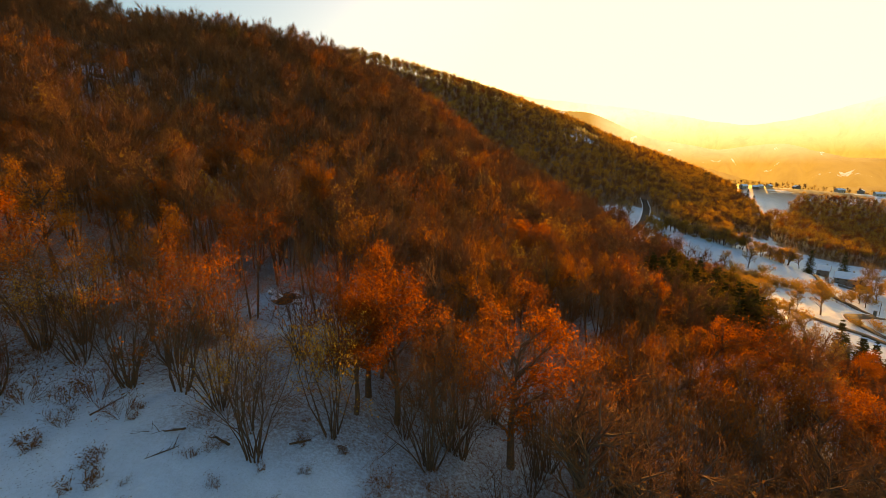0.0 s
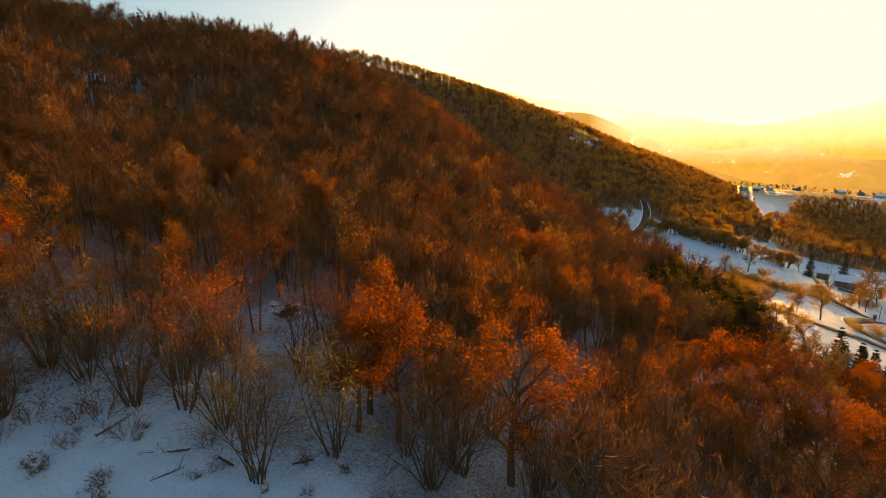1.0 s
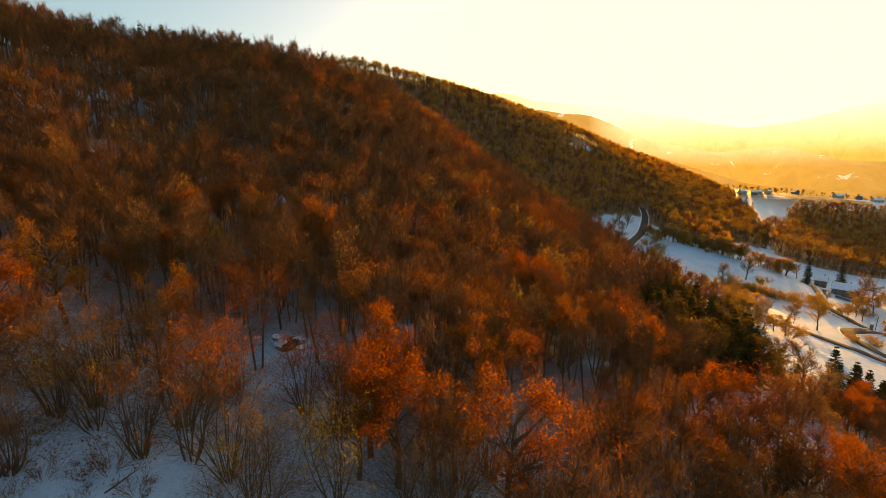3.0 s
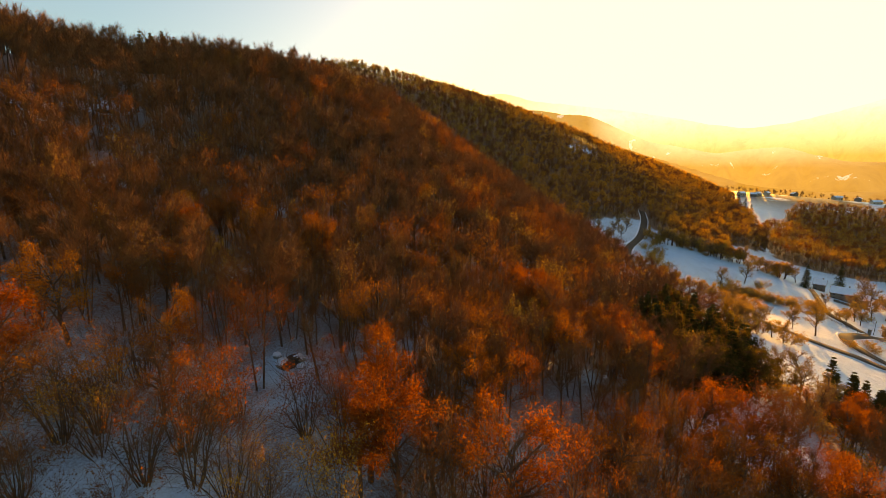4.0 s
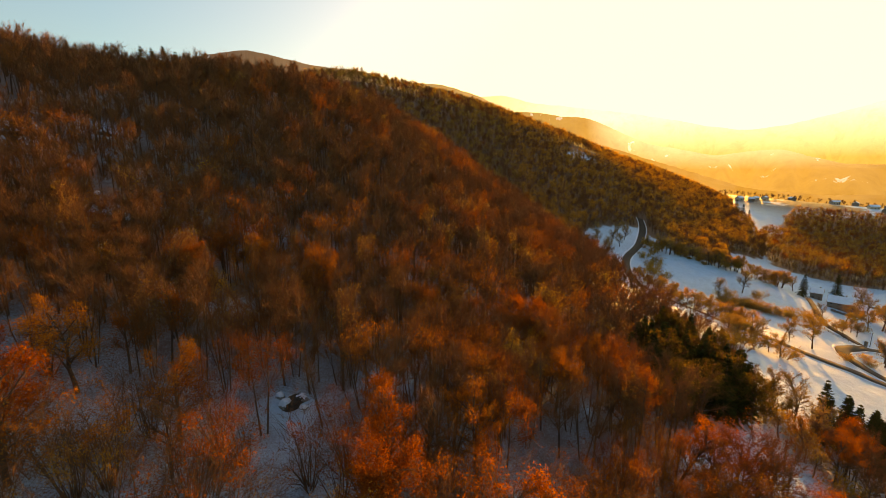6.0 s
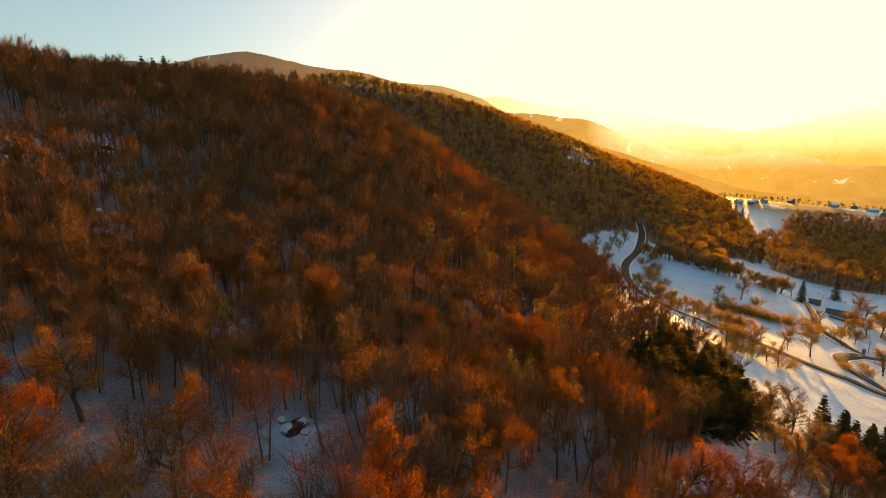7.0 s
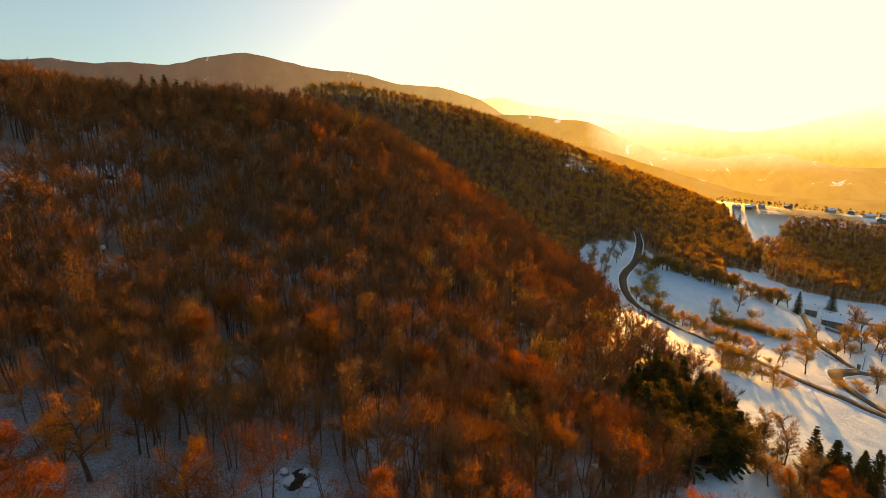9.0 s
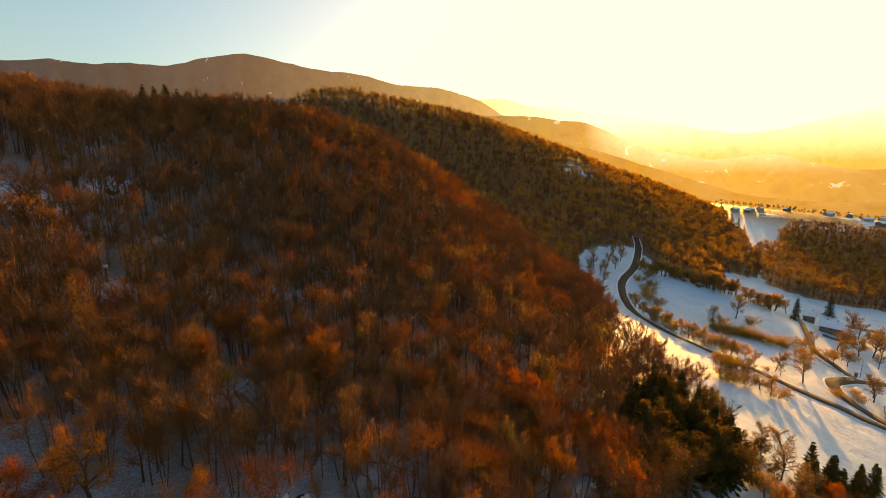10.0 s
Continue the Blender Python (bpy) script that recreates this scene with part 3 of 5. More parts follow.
def slender(seed, tall, stems, twig_count, leaves, leaf_size, twig_r=0.036):
    """A slender forest tree: long bare stems, steep limbs and a fan of fine upright twigs."""
    s = Sprout(seed)
    r = s.rng
    limbs = []
    for k in range(stems):
        a, lean = 2 * math.pi * (k + r.random()) / stems, r.uniform(0.03, 0.16) * (1.0 if stems > 1 else 0.4)
        out = np.array([math.cos(a), math.sin(a), 0])
        foot = out * (0.35 if stems > 1 else 0.0)
        fork = foot + (out * lean + UP) * tall * r.uniform(0.26, 0.42)
        top = fork + (out * lean * r.uniform(-0.5, 1.2) + UP) * tall * 0.5 * r.uniform(0.85, 1.1)
        rad = (0.15 if stems == 1 else 0.11) * r.uniform(0.85, 1.2)
        s.tube(foot - UP * 0.5, fork, rad, rad * 0.7, 4)
        s.tube(fork, top, rad * 0.7, rad * 0.15, 3)
        limbs.append((fork, top))
        for _ in range(8 if stems == 1 else 5):
            t = r.uniform(-0.2, 0.75)
            p = fork + (top - fork) * t
            w = 2 * math.pi * r.random()
            q = p + unit(np.array([math.cos(w), math.sin(w), r.uniform(0.7, 1.9)])) * tall * r.uniform(0.2, 0.4) * (1 - 0.4 * max(t, 0))
            s.tube(p, q, rad * 0.36, rad * 0.1, 3)
            limbs.append((p + (q - p) * 0.25, q))
    v, f, ends = s.v["crown"], s.f["crown"], []
    for _ in range(twig_count):
        p, q = limbs[r.integers(len(limbs))]
        a = p + (q - p) * r.random() ** 0.6
        d = unit(unit(q - p) * 0.5 + r.normal(0, 0.55, 3) + UP * 0.4)
        b = a + d * r.uniform(0.9, 2.3)
        side = unit(np.cross(d, r.normal(size=3))) * twig_r
        o = len(v)
        v += [a - side, a + side, b]
        f.append((o, o + 1, o + 2))
        s.slot.append(1)
        ends.append((a + b) * 0.5)
        ends.append(b)
    for _ in range(leaves):
        q = ends[r.integers(len(ends))] + r.normal(0, 0.3, 3)
        a, b = unit(r.normal(size=3)), unit(r.normal(size=3))
        k = leaf_size * r.uniform(0.6, 1.4)
        o = len(v)
        v += [q - a * k * 0.6, q + a * k * 0.6, q + b * k * 0.8]
        f.append((o, o + 1, o + 2))
        s.slot.append(0)
    return s.done()


def tall_sketch(*recipe):
    """A slender tree in one piece: vertices, faces and 0 bark, 1 twig, 2 leaf."""
    w, (cv, cf, slot) = slender(*recipe)
    return np.vstack([w[0], cv]), np.vstack([w[1], cf + len(w[0])]), np.concatenate([np.zeros(len(w[1]), np.int32), np.where(slot == 0, 2, 1)])


def spruce(seed, tall, whorls, sprays, size):
    """A conifer: straight stem, drooping whorls of needled branches."""
    s = Sprout(seed)
    rng = s.rng
    top = np.array([rng.normal(0, 0.1), rng.normal(0, 0.1), tall])
    s.tube(np.array([0, 0, -0.5]), top * 0.5, 0.02 * tall, 0.012 * tall, 6)
    s.tube(top * 0.5, top, 0.012 * tall, 0.01, 5)
    for w in range(whorls):
        t = 0.06 + 0.92 * (w + 0.5 * rng.random()) / whorls
        reach = (0.27 * tall * (1 - t) + 0.1) * rng.uniform(0.8, 1.1)
        for k in range(7):
            a = 2 * math.pi * (k + rng.random() * 0.7) / 7 + w
            out = np.array([math.cos(a), math.sin(a), 0])
            r = reach * rng.uniform(0.7, 1.15)
            a0 = top * t
            b0 = a0 + out * r + UP * r * (0.25 - 0.75 * (1 - t))
            s.spike(a0, b0, 0.03)
            for j in range(sprays):
                q = a0 + (b0 - a0) * (0.2 + 0.85 * (j + rng.random()) / sprays) + rng.normal(0, 0.05, 3)
                tight = size * (0.45 + 0.65 * (1 - t))
                wide = unit(np.cross(out, UP)) * tight * rng.uniform(0.5, 1.0)
                fwd = (unit(b0 - a0) + rng.normal(0, 0.25, 3)) * tight * rng.uniform(0.8, 1.5)
                sag = -UP * tight * rng.uniform(0.2, 0.6)
                v, f = s.v["crown"], s.f["crown"]
                o = len(v)
                v += [q - fwd * 0.3, q + wide + sag, q + fwd, q - wide + sag]
                f += [(o, o + 1, o + 2), (o, o + 2, o + 3)]
                s.slot += [0, 0]
    return s.done()


def shrub(seed, tall, stems, leaves, size, twig=0.012):
    s = Sprout(seed)
    for k in range(stems):
        a = 2 * math.pi * s.rng.random()
        lean = s.rng.uniform(0.3, 1.1)
        s.limb(np.array([math.cos(a), math.sin(a), -1]) * 0.2, unit(np.array([math.cos(a) * lean, math.sin(a) * lean, 1])), tall * s.rng.uniform(0.6, 1), 0.022, 1, 2, (0, 5), 4, 0.02, twig)
    s.twigs(150, 0.45 * tall ** 0.5, twig)
    s.leaves(leaves, size, 0.2)
    return s.done()


def crown_mesh(crown, leaf_material, twig_material):
    v, f, slot = crown
    me = mesh_of("crown", v, f, [leaf_material, twig_material])
    me.polygons.foreach_set("material_index", slot)
    return me


def tree_kind(name, made, leaf_material, label, category="tree", twig_material=TWIG):
    """A tree standing ready to be copied."""
    (wv, wf), crown = made
    if category == "shrub":
        v, f, slot = crown
        me = mesh_of(name, np.vstack([v, wv]), np.vstack([f, wf + len(v)]), [leaf_material, twig_material])
        me.polygons.foreach_set("material_index", np.concatenate([slot, np.ones(len(wf), np.int32)]))
        return tagged(new(name, me), label, category)
    root = new(name)
    mesh_part("trunk", mesh_of("trunk", wv, wf, BARK, True), root)
    mesh_part("crown", crown_mesh(crown, leaf_material, twig_material), root)
    return tagged(root, label, category)


TREES = {
    "stool_bare": [tree_kind("coppice_tree", coppice(10 + i, 9.0, 15 + i % 4, 420, 0.11, 0.8), BROWN, "bare multi-stemmed coppice tree with a few brown leaves") for i in range(4)],
    "stool_rust": [tree_kind("coppice_tree", coppice(20 + i, 9.5, 12 + i % 3, 3900, 0.13, 0.8), (RUST, ORANGE, RUST)[i], "multi-stemmed coppice tree with rust-red leaves in its crown") for i in range(3)],
    "stool_yellow": [tree_kind("coppice_tree", coppice(30 + i, 7.5, 11, 2300, 0.11, 0.8), YELLOW, "slim multi-stemmed tree with thin yellow leaves") for i in range(2)],
    "oak_rust": [tree_kind("oak_tree", crowned(40 + i, 10.5, 6200, 0.15), (RUST, ORANGE)[i % 2], "broad oak with a dense rust-orange autumn crown") for i in range(3)],
    "oak_bare": [tree_kind("bare_tree", crowned(50 + i, 10.0, 400, 0.12, 1.25), BROWN, "leafless tree with a spreading twiggy brown crown") for i in range(3)],
    "oak_yellow": [tree_kind("oak_tree", crowned(60 + i, 9.5, 3600, 0.165), (YELLOW, ORANGE)[i], "rounded tree with golden-yellow autumn leaves") for i in range(2)],
    "spruce": [tree_kind("spruce_tree", spruce(70 + i, 12.0, 24, 10, 0.38), NEEDLE, "dark green spruce with drooping branches") for i in range(2)],
    "shrub": [tree_kind("shrub", shrub(80 + i, 2.6, 11, 160, 0.13), (BROWN, RUST)[i % 2], "low tangled shrub of brown twigs with dry leaves", "shrub") for i in range(3)],
    "tuft": [tree_kind("shrub", shrub(90 + i, 0.9, 12, 120, 0.10), BROWN, "small clump of dry brown stalks poking through snow", "shrub") for i in range(2)],
}
TREES.update({
    "field_gold": [tree_kind("oak_tree", crowned(200 + i, 9.5, 3600, 0.24, 1.0, 0.03), OLIVE, "free-standing oak with a full golden-brown crown", twig_material=PALE_TWIG) for i in range(2)],
    "field_rust": [tree_kind("oak_tree", crowned(210 + i, 9.0, 3000, 0.22, 1.0, 0.03), (HAZE_GOLD, OLIVE)[i], "roadside tree with orange-brown autumn leaves", twig_material=PALE_TWIG) for i in range(2)],
    "field_bare": [tree_kind("bare_tree", crowned(220 + i, 9.0, 1000, 0.2, 1.2, 0.03), OLIVE, "nearly leafless tree with a twiggy brown crown in the fields", twig_material=PALE_TWIG) for i in range(3)],
    "field_dark": [tree_kind("oak_tree", crowned(240 + i, 11.0, 3400, 0.26, 1.0, 0.03), DUSK, "dense dark olive-brown tree among the spruces") for i in range(2)],
    "field_shrub": [tree_kind("shrub", shrub(230 + i, 2.8, 16, 900, 0.2, 0.025), (OLIVE, OLIVE)[i], "bushy brown hedge shrub standing in snow", "shrub", PALE_TWIG) for i in range(2)],
    "wood_bare": [tree_kind("forest_tree", slender(250 + i, 13.5, (1, 2, 3, 1)[i % 4], 900, 60, 0.12, 0.02), BROWN, "tall slender leafless forest tree with fine brown twigs") for i in range(5)],
    "wood_brown": [tree_kind("forest_tree", slender(260 + i, 13.0, (2, 1, 3)[i % 3], 800, 700, 0.13, 0.02), (BROWN, OLIVE, BROWN)[i], "tall slender tree with thin brown leaves") for i in range(3)],
    "wood_rust": [tree_kind("forest_tree", slender(270 + i, 12.5, (1, 2, 2)[i % 3], 650, 2300, 0.145, 0.02), (RUST, ORANGE, RUST)[i], "slender forest tree with a rust-orange crown") for i in range(3)],
    "wood_yellow": [tree_kind("forest_tree", slender(280 + i, 11.0, (1, 2)[i % 2], 500, 2000, 0.14, 0.02), (YELLOW, OLIVE)[i], "slender forest tree with yellow-green autumn leaves") for i in range(2)],
})
FIRST = {}


def plant(kind, x, y, size=1.0, which=None, rng=np.random.default_rng(5), group=""):
    """Sets a tree of a kind on the ground; size scales it."""
    pool = TREES[kind]
    k = int(rng.integers(len(pool))) if which is None else which % len(pool)
    source = pool[k]
    m = pose(x, y, ground_z(x, y) - 0.08, rng.normal(0, 2), rng.normal(0, 2), rng.uniform(0, 360))
    if source.name in FIRST:
        ob = copy_thing(source, m)
    else:
        FIRST[source.name] = True
        source.matrix_basis = m
        ob = source
    ob.scale = (size * rng.uniform(0.9, 1.1), size * rng.uniform(0.9, 1.1), size)
    if group:
        tagged(ob, group=group)
    return ob

# ---- trees with a place of their own ----
# hillside front, at the edge of the snowy clearing: kind, x, y, size, which
for kind, x, y, size, k in (
        ("stool_bare", -11.7, 22.6, 0.92, 0), ("stool_yellow", -7.7, 25.9, 1.15, 0), ("stool_rust", -19.0, 27.5, 1.0, 0), ("stool_bare", -15.6, 26.2, 0.95, 1), ("stool_bare", -22.5, 27.2, 0.9, 2),
        ("stool_yellow", -27.4, 29.0, 0.95, 1), ("stool_yellow", -13.0, 24.6, 0.9, 1), ("oak_rust", -6.2, 31.3, 1.0, 0), ("oak_rust", 5.3, 28.2, 1.12, 2), ("stool_bare", -1.0, 25.6, 0.95, 3),
        ("stool_rust", 1.5, 31.5, 1.0, 1), ("stool_bare", 8.5, 29.0, 0.85, 0), ("stool_rust", 12.0, 32.5, 1.05, 2), ("oak_bare", 17.0, 34.0, 0.95, 0), ("stool_bare", 22.0, 33.0, 1.0, 1), ("stool_rust", 27.0, 36.0, 1.05, 0),
        ("oak_rust", 31.8, 48.5, 1.0, 0), ("stool_rust", 37.0, 40.0, 1.1, 1), ("stool_rust", 43.0, 38.0, 1.1, 2), ("oak_bare", 48.0, 41.0, 0.9, 1), ("stool_rust", 40.5, 46.5, 0.95, 0), ("oak_rust", 36.0, 48.0, 0.85, 1), ("oak_rust", -27.0, 38.0, 0.9, 1),
        ("oak_rust", -40.0, 41.5, 0.95, 1), ("oak_yellow", -32.8, 60.0, 0.85, 0), ("oak_rust", -38.0, 62.0, 0.95, 2), ("oak_yellow", -24.5, 63.5, 0.8, 0), ("oak_rust", -53.0, 65.0, 0.9, 0), ("oak_yellow", -50.0, 58.0, 0.9, 1),
        ("stool_bare", -29.5, 24.5, 0.85, 1), ("stool_bare", -34.5, 27.5, 0.9, 0), ("stool_yellow", -37.0, 29.0, 0.95, 0)):
    plant(kind, x, y, size, k, group="trees on the hillside")
SPECIAL = [(-11.3, 21.9), (-6.8, 24.1), (-19, 27.5), (-15.6, 26.2), (-22.5, 27.2), (-27.4, 29), (-6.2, 31.3), (5.7, 30.5), (-1, 25.6), (12, 32.5), (17, 34), (22, 33), (27, 36), (31.8, 48.5), (37, 40), (43, 38), (-32.8, 60), (-40, 41.5)]
# low growth in the clearing
for x, y, size, kind in ((-19.7, 20.6, 1.0, "tuft"), (-23.5, 20.6, 1.1, "tuft"), (-19.2, 18.9, 1.2, "tuft"), (-14.2, 22.6, 0.55, "shrub"), (-15.6, 24.2, 0.6, "shrub"), (-9.4, 24.6, 0.8, "tuft"), (-20.6, 23.8, 0.8, "shrub"),
                         (-24.6, 24.6, 0.9, "shrub"), (-27.5, 22.6, 0.7, "shrub"), (-30.5, 20.5, 0.8, "shrub"), (-23.0, 22.4, 0.6, "shrub"), (-8.6, 22.3, 0.6, "tuft"), (-3.6, 22.8, 0.7, "shrub"), (0.5, 22.4, 0.8, "shrub")):
    plant(kind, x, y, size, group="low growth in the clearing")
thicket = np.random.default_rng(77)
for _ in range(34):
    px, py = thicket.uniform(-38, -20), thicket.uniform(22.5, 36)
    if py > 20 + 0.35 * (px + 38):
        plant("shrub", px, py, thicket.uniform(0.8, 1.35), group="thicket at the edge of the wood")
brush = np.random.default_rng(93)
for px, py in zip(np.linspace(-5, 17, 9) + brush.normal(0, 0.8, 9), 21.5 + 6.5 * brush.random(9)):
    plant("stool_bare" if brush.random() < 0.6 else "shrub", px, py, brush.uniform(0.55, 0.85), rng=brush, group="trees on the hillside")
stalks = np.random.default_rng(88)
for _ in range(46):
    px, py = stalks.uniform(-40, 4), stalks.uniform(17.5, 31)
    plant("tuft", px, py, stalks.uniform(0.35, 0.8), group="low growth in the clearing")
# valley: kind, which, size, places
for kind, k, size, places in (
        ("field_gold", 1, 1.0, [(149, 155)]), ("field_rust", 1, 0.75, [(143, 162)]),
        ("field_bare", 0, 1.0, [(148, 212), (172, 227)]), ("field_bare", None, 0.8, [(246, 214), (252, 222), (240, 211), (224, 212), (212, 205), (236, 204), (252, 232), (260, 228)]), ("field_rust", None, 0.6, [(230, 214), (244, 208)]), ("field_shrub", 0, 1.7, [(175, 219), (151, 212)]),
        ("field_shrub", None, 1.5, [(145, 203), (149, 201), (153, 202), (158, 200), (164, 201), (167, 198), (170, 196), (174, 195), (161, 203), (156, 204)]),
        ("field_rust", None, 0.62, [(160, 274), (183, 266), (193, 262), (202, 261), (216, 253)]), ("field_bare", None, 0.7, [(168, 271), (176, 268), (206, 255), (188, 268), (224, 253), (198, 264)]),
        ("field_shrub", None, 1.6, [(164, 274), (172, 270), (180, 268), (189, 265), (210, 256)]),
        ("spruce", None, 0.95, [(224, 246), (274, 275)]), ("spruce", None, 0.6, [(262, 246)]),
        ("field_rust", None, 0.9, [(218, 199), (247, 224)]), ("field_bare", None, 1.25, [(229, 202), (256, 240)]), ("field_gold", None, 0.55, [(188, 182), (206, 196)]),
        ("field_bare", None, 0.6, [(184, 194), (196, 183), (201, 207), (215, 186), (199, 189)]), ("field_shrub", None, 1.4, [(192, 188), (186, 199), (183, 190), (208, 192)]),
        ("field_gold", None, 0.7, [(102, 138), (106, 139), (110, 141)]), ("field_bare", None, 0.75, [(113, 143), (116, 144), (107, 142)]), ("field_rust", None, 0.55, [(118, 139), (119, 135)]), ("field_shrub", None, 1.5, [(104, 137), (108, 138), (114, 140), (121, 135)]),
        ("field_bare", None, 0.65, [(109, 200), (112, 193), (118, 184), (127, 173)]), ("field_rust", None, 0.6, [(110, 204), (116, 187), (122, 178), (131, 168)]), ("field_shrub", None, 1.8, [(113, 188), (120, 181), (125, 176), (128, 171), (112, 198)]),
        ("field_bare", None, 0.75, [(104, 272), (104, 260), (115, 275), (120, 274), (128, 286), (102, 249), (125, 291), (110, 266), (133, 297), (98, 262), (96, 254), (108, 284)]),
        ("field_shrub", None, 1.6, [(143, 282), (127, 240), (136, 254), (127, 228), (131, 260), (140, 268), (147, 276), (124, 234), (130, 246)]),
        ("field_bare", None, 0.6, [(82, 93.5)]), ("oak_rust", None, 0.6, [(80, 71)]), ("oak_rust", None, 0.55, [(74, 66)]),
        ("field_bare", None, 0.8, [(172, 148), (176, 152)]), ("field_shrub", None, 1.0, [(157, 148), (164, 146), (168, 152)])):
    for x, y in places:
        plant(kind, x, y, 1.34 * size * float(np.random.default_rng(int(x * 7 + y)).uniform(0.9, 1.1)), k, group="trees in the valley")
hedge = np.random.default_rng(9)
for px, py in spline([(141, 275), (160, 271), (179, 265), (195, 260), (206, 256), (222, 257)], 3.0):
    for _ in range(2):
        plant(("field_gold", "field_bare", "field_rust", "field_shrub", "field_bare")[hedge.integers(5)], px + hedge.normal(0, 1.6), py + hedge.normal(0, 1.6), hedge.uniform(0.75, 1.35), rng=hedge, group="hedge trees")
for px, py in spline([(106, 226), (108, 200), (117, 182), (130, 166), (138, 157)], 4.0):
    plant(("field_rust", "field_bare", "field_shrub", "field_gold")[hedge.integers(4)], px + 3.6 + hedge.normal(0, 0.7), py + 2.4 + hedge.normal(0, 0.7), hedge.uniform(0.55, 0.9), rng=hedge, group="hedge trees")
for px, py in spline([(144, 205), (154, 203), (166, 199), (176, 195)], 2.2):
    plant("field_shrub", px + hedge.normal(0, 0.8), py + hedge.normal(0, 0.8), hedge.uniform(0.7, 1.5), rng=hedge, group="hedge shrubs")
for x, y, size in ((83.5, 81, 1.1), (88, 81, 1.0), (92.8, 84.7, 0.92), (96, 82.5, 0.85), (99, 85, 0.8), (86, 76, 1.05), (91, 76, 0.95), (80, 77, 0.9), (103, 87, 0.8), (106, 90, 0.75), (110, 91, 0.8), (114, 93, 0.65), (88, 72, 0.85), (95, 78, 0.85),
                   (40, 150, 0.9), (46, 146, 0.8), (338, 464, 1.3), (336, 450, 1.2), (343, 480, 1.3), (346, 494, 1.2)):
    plant("spruce", x, y, size, group="spruces")
# the dark stand of spruces and oaks at the foot of the hillside wood
SPRUCE_STAND = [(37, 68.5), (43, 65.5), (51, 68), (58, 72), (62.5, 76), (65, 86), (65, 96), (58, 98), (49, 91), (41, 83), (36, 76)]
stand = np.random.default_rng(61)
gx, gy = np.meshgrid(np.arange(36, 67, 3.3), np.arange(64, 99, 3.3))
for px, py in zip(gx.ravel() + stand.uniform(-1.1, 1.1, gx.size), gy.ravel() + stand.uniform(-1.1, 1.1, gx.size)):
    if inside(SPRUCE_STAND, px, py)[0]:
        if stand.random() < 0.55:
            plant("spruce", px, py, stand.uniform(0.85, 1.15), rng=stand, group="spruces")
        else:
            plant("field_dark", px, py, stand.uniform(0.8, 1.1), rng=stand, group="dark trees among the spruces")
for x, y, size in ((-129, 190, 1.45), (-126, 187, 1.65), (-123, 189, 1.5), (-120, 186, 1.55), (-117, 188, 1.65), (-114, 190, 1.5), (-125, 192, 1.4), (-119, 192, 1.55)):
    plant("spruce", x, y, size, group="spruces on the crest")
for px, py, size, kind in ((63.5, 76, 0.95, "field_dark"), (60, 73.0, 0.85, "field_dark"), (67, 84, 0.8, "field_bare"), (69, 90, 0.8, "field_rust"), (71, 96, 0.85, "field_bare"), (46, 65.0, 0.9, "field_dark"), (40, 64.5, 0.95, "field_dark"), (84.2, 88.6, 1.05, "field_bare"), (65.5, 67, 0.8, "oak_yellow"), (68.5, 62.5, 0.8, "oak_rust"), (72, 70, 0.9, "field_bare"), (76, 76, 0.95, "field_bare"), (78, 82, 0.8, "field_bare")):
    plant(kind, px, py, size, group="trees on the hillside")


# ---- the woods ----
def field(x, y, scale, shift):
    return np.array([noise.noise(Vector((a / scale + shift, b / scale, shift))) for a, b in zip(x, y)])


def scatter(poly, spacing, seed, keep):
    """Jittered places inside a plan polygon."""
    rng = np.random.default_rng(seed)
    p = np.array(poly, float)
    gx, gy = np.meshgrid(np.arange(p[:, 0].min(), p[:, 0].max(), spacing), np.arange(p[:, 1].min(), p[:, 1].max(), spacing))
    x, y = gx.ravel() + rng.uniform(-0.48, 0.48, gx.size) * spacing, gy.ravel() + rng.uniform(-0.48, 0.48, gx.size) * spacing
    ok = inside(poly, x, y)
    x, y = x[ok], y[ok]
    ok = keep(x, y) & (off_road(x, y) > np.where(y > 318, 2.8, 4.5))
    return x[ok], y[ok]


def open_ground(x, y):
    ok = np.ones(len(x), bool)
    for a, b, r in OPENINGS:
        ok &= np.hypot(x - a, y - b) > r
    ok &= ~inside(SPRUCE_STAND, x, y)
    for a, b in SPECIAL:
        ok &= np.hypot(x - a, y - b) > 2.2
    return ok


def near_belt(x, y):
    return (x > -66) & (x < 66) & (y > 18) & (y < 74)


def sunny_ride(a, b):
    """A thin strip of wood through which the low sun reaches the floor."""
    return (abs((a - 5) * 0.83 - (b - 30) * 0.55) < 4.5) & (b > 21) & (b < 57)


def thinned(x, y):
    open_edge = (x > -60) & (x < -6) & (y < 50)
    roll = np.random.default_rng(4).random(len(x))
    return ~((sunny_ride(x, y) & (roll < 0.6)) | (open_edge & (roll < 0.55)))


